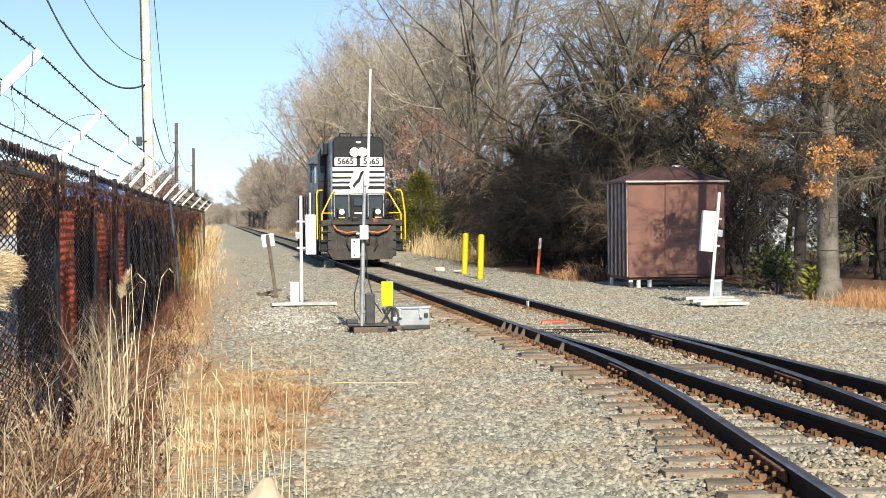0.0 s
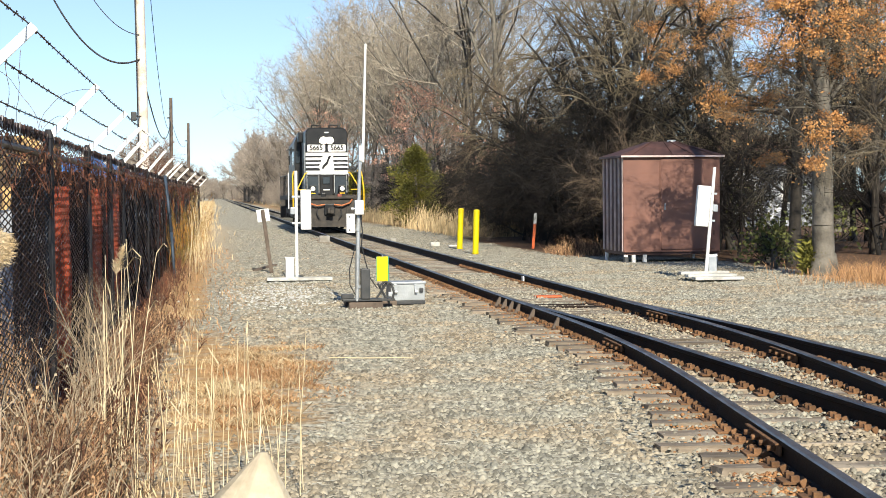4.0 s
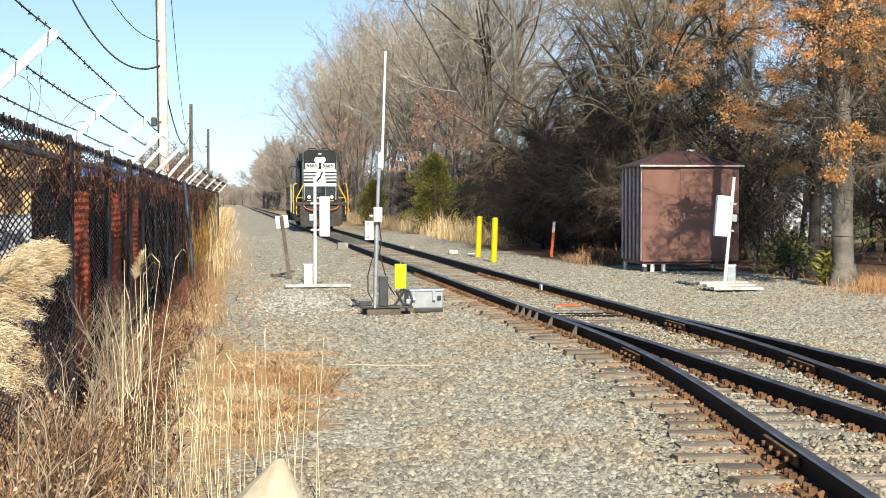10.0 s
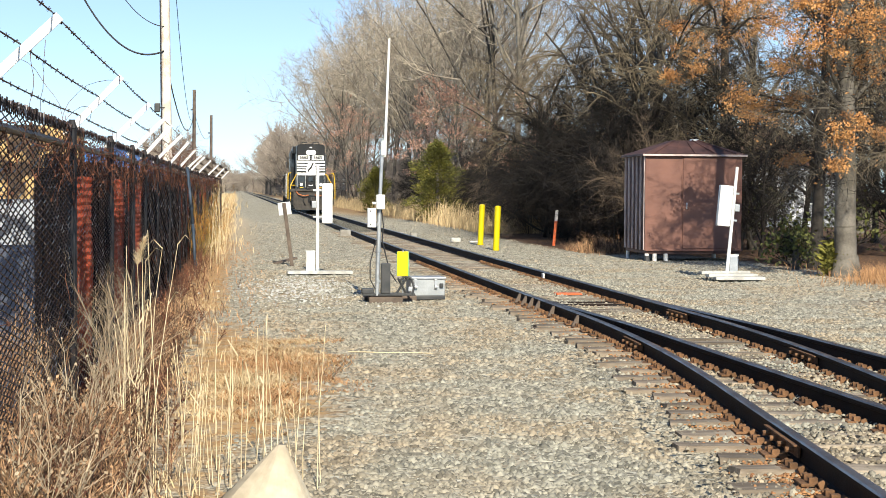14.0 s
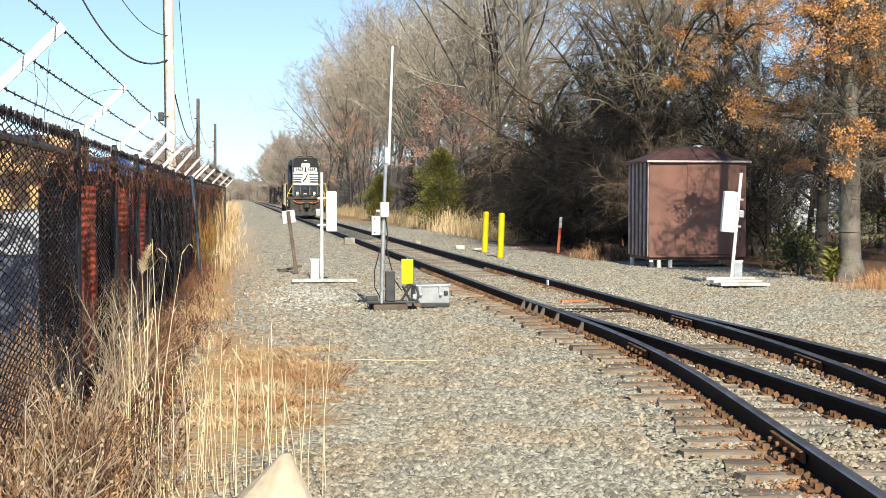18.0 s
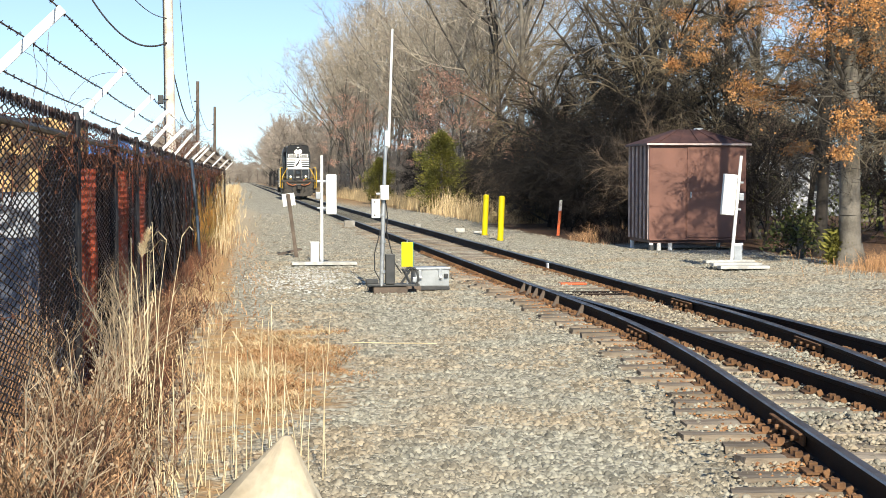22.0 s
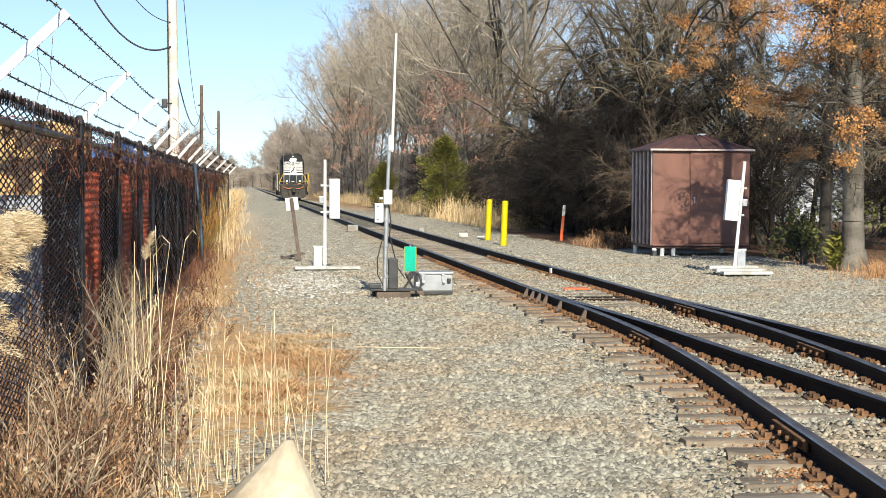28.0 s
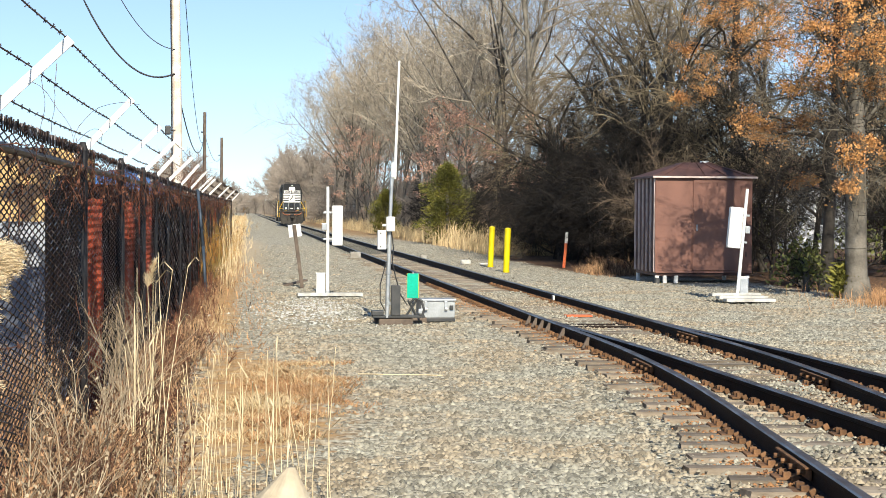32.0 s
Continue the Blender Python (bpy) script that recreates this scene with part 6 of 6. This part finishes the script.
    part("mu_box", B((-0.25, -1.24, 1.5), (0.22, 0.1, 0.26), 0.03), K, lo)
    part("pilot_plate_tag", B((-0.78, -1.25, 0.2), (0.12, 0.02, 0.16), 0.01), M["handrail"], lo)
    # yellow end handrails
    for s in (-1, 1):
        part("handrail", pipe(bms(), [(s * 0.92, -0.55, 2.55), (s * 1.02, -0.72, 2.50), (s * 1.42, -1.1, 1.75), (s * 1.42, -1.15, 0.75)], 0.028, 10), M["handrail"], lo, "bent yellow handrail")
        part("handrail", pipe(bms(), [(s * 1.35, -0.3, 2.62), (s * 1.52, -0.35, 2.60), (s * 1.56, -0.4, 2.40), (s * 1.58, -0.95, 1.75), (s * 1.58, -1.0, 0.85)], 0.028, 10), M["handrail"], lo, "bent yellow handrail")
        part("handrail", pipe(bms(), [(s * 1.02, -0.9, 1.78), (s * 1.42, -1.1, 1.78)], 0.024, 8), M["handrail"], lo)
        for k in range(7):
            y = 6.6 + k * 1.45
            part("stanchion", rod(bms(), (s * 1.42, y, 1.5), (s * 1.42, y, 2.55), 0.02), K, lo)
        part("side_rail", rod(bms(), (s * 1.42, 6.2, 2.55), (s * 1.42, L, 2.55), 0.02), K, lo)
        part("side_rail", rod(bms(), (s * 1.42, 0.2, 2.55), (s * 1.42, 3.6, 2.55), 0.02), K, lo)
        for y in (0.4, 1.5, 2.6):
            part("stanchion", rod(bms(), (s * 1.42, y, 1.5), (s * 1.42, y, 2.55), 0.02), K, lo)
    part("cab_grab", rod(bms(), (-1.56, 3.6, 0.9), (-1.56, 3.6, 2.6), 0.03), M["white"], lo, "white-painted grab bar")
    part("walk_edge", B((0, -1.19, 1.53), (2.2, 0.05, 0.04), 0.006), G_, lo)
    # fuel tank and trucks
    part("fuel_tank", B((0, 7.6, 0.85), (2.5, 4.2, 0.85), 0.15), G_, lo)
    for ty in (2.2, 13.0):
        tk = part("truck_frame", B((0, ty, 0.72), (2.35, 3.6, 0.32), 0.06), G_, lo)
        for ay in (-1.37, 1.37):
            wb = bms()
            rod(wb, (-0.80, 0, 0), (0.80, 0, 0), 0.09, 0.09, 12)
            for s in (-1, 1):
                rod(wb, (s * 0.69, 0, 0), (s * 0.82, 0, 0), 0.50, 0.49, 28)
                rod(wb, (s * 0.66, 0, 0), (s * 0.70, 0, 0), 0.53, 0.53, 28)
                for q in range(5):
                    a = q * 1.2566
                    rod(wb, (s * 0.815, 0.27 * math.cos(a), 0.27 * math.sin(a)), (s * 0.83, 0.27 * math.cos(a), 0.27 * math.sin(a)), 0.07, 0.07, 8)
            wo = part("wheelset", wb, G_, lo, "steel wheelset")
            WHEELS.append((wo, ty + ay))
            for s in (-1, 1):
                part("axle_box", B((s * 1.08, ty + ay, 0.55), (0.22, 0.34, 0.36), 0.04), G_, tk)
    part("rear_pilot", B((0, L - 0.2 + 0.9, 0.8), (2.8, 0.08, 1.0), 0.02), G_, lo)
    return lo


LOCO = build_loco()

# ---- swaying plume close by ----
def build_plume():
    """A nodding reed plume; its tip is the origin."""
    g = random.Random(17)
    root = empty("reed_plume", label="fluffy cream reed plume swaying before the fence", category="reeds")
    axis = [np.array(v) + np.array((-0.05, 0, 0)) for v in ((-0.30, 0.0, -1.75), (-0.195, 0.0, -0.27), (-0.165, 0.0, -0.15), (-0.105, 0.0, -0.055), (-0.05, 0.0, -0.012), (-0.02, 0.0, -0.006))]
    st = Soup()
    for a, b2 in zip(axis, axis[1:]):
        st.seg(a, b2, 0.0035, 0.003, 6)
    st.put("stem", M["reed"], root)
    s = Soup()
    spine = axis[1:]

    def on(t):
        x = t * (len(spine) - 1)
        i = min(int(x), len(spine) - 2)
        return spine[i] + (spine[i + 1] - spine[i]) * (x - i)
    for q in range(58):
        t = (q + g.random()) / 58
        c0 = on(t)
        right = q % 3 != 0
        ln = (0.155 if right else 0.15) * g.uniform(0.6, 1.1) * (1 - 0.76 * t)
        d = np.array((1.0 if right else -0.8, g.uniform(-.45, .45), g.uniform(0.0, 0.35) if right else g.uniform(-.5, .1)))
        d /= np.linalg.norm(d)
        thick = 0.019 * (1 - 0.55 * t)
        for k in range(520):
            u = g.random() ** 0.8
            p = c0 + d * ln * u + np.array((0, 0, -0.30 * ln * u ** 2.4))
            e = thick * (1 - 0.6 * u)
            p = p + np.array((g.gauss(0, e * .6), g.gauss(0, e), g.gauss(0, e)))
            f = d * 0.9 + np.array((g.gauss(.1, .3), g.gauss(0, .35), g.gauss(-.35 * u, .3)))
            f = f / np.linalg.norm(f) * g.uniform(0.006, 0.015)
            w = np.cross(f, (g.uniform(-1, 1), g.uniform(-1, 1), g.uniform(-1, 1)))
            w *= 0.0006 / (np.linalg.norm(w) + 1e-9)
            k0 = s.k
            s.v += [tuple(p - w), tuple(p + w), tuple(p + f)]
            s.f.append((k0, k0 + 1, k0 + 2))
            s.k += 3
    s.put("seed_head", M["plume"], root, "cream feathery seed head")
    return root


PLUME = build_plume()


# ---- what moves ----
def motions():
    # the locomotive backs away along the track
    walk(LOCO, [(t, pose(XC, loco_y(t), RAIL_TOP)) for t in range(0, 33, 2)])
    # its wheels roll with it
    for ob, y in WHEELS:
        walk(ob, [(k * 0.2, pose(0, y, 0.50) @ Matrix.Rotation((loco_y(k * 0.2) - loco_y(0)) / -0.50, 4, "X")) for k in range(161)])
    # the switch target turns a quarter once the locomotive has cleared
    walk(FLAG, [(t, pose(2.52, 23.36, 0.39, 0, 0, a)) for t, a in ((0, -8), (22.2, -8), (22.35, 2), (22.5, 24), (22.7, 58), (22.85, 80), (23.2, 82), (32, 82))])
    # the plume sways in the breeze: time, sideways place and height of its tip
    walk(PLUME, [(t, pose(x, 3.0, z, 0, (x + 0.30) * 25, 0)) for t, x, z in PLUME_SWAY])


PLUME_SWAY = [(0, -0.337, 1.645), (0.5, -0.342, 1.645), (1, -0.354, 1.651), (1.5, -0.410, 1.641), (2, -0.426, 1.632), (2.5, -0.416, 1.628),
              (4.5, -0.319, 1.643), (5, -0.297, 1.634), (5.5, -0.289, 1.641), (6, -0.354, 1.658), (6.5, -0.292, 1.639), (7, -0.301, 1.635),
              (7.5, -0.280, 1.619), (8, -0.256, 1.605), (8.5, -0.251, 1.604), (9, -0.245, 1.613), (9.5, -0.258, 1.616), (10, -0.280, 1.627),
              (10.5, -0.324, 1.638), (11, -0.298, 1.631), (11.5, -0.334, 1.645), (12, -0.366, 1.655), (12.5, -0.413, 1.641), (13, -0.475, 1.638),
              (14, -0.483, 1.642), (14.5, -0.428, 1.638), (16.5, -0.343, 1.643), (17, -0.416, 1.654), (17.5, -0.486, 1.649), (18, -0.491, 1.655),
              (19, -0.498, 1.645), (19.5, -0.444, 1.659), (20, -0.412, 1.635), (20.5, -0.495, 1.640), (21, -0.522, 1.655), (22, -0.496, 1.655),
              (23, -0.511, 1.651), (23.5, -0.491, 1.643), (24, -0.456, 1.643), (24.5, -0.433, 1.638), (26.5, -0.421, 1.647), (27, -0.378, 1.641),
              (27.5, -0.306, 1.635), (28, -0.346, 1.647), (28.5, -0.273, 1.628), (29, -0.277, 1.628), (29.5, -0.293, 1.631), (30, -0.313, 1.631),
              (30.5, -0.313, 1.638), (31, -0.320, 1.644), (31.5, -0.360, 1.634), (32, -0.389, 1.641)]
motions()
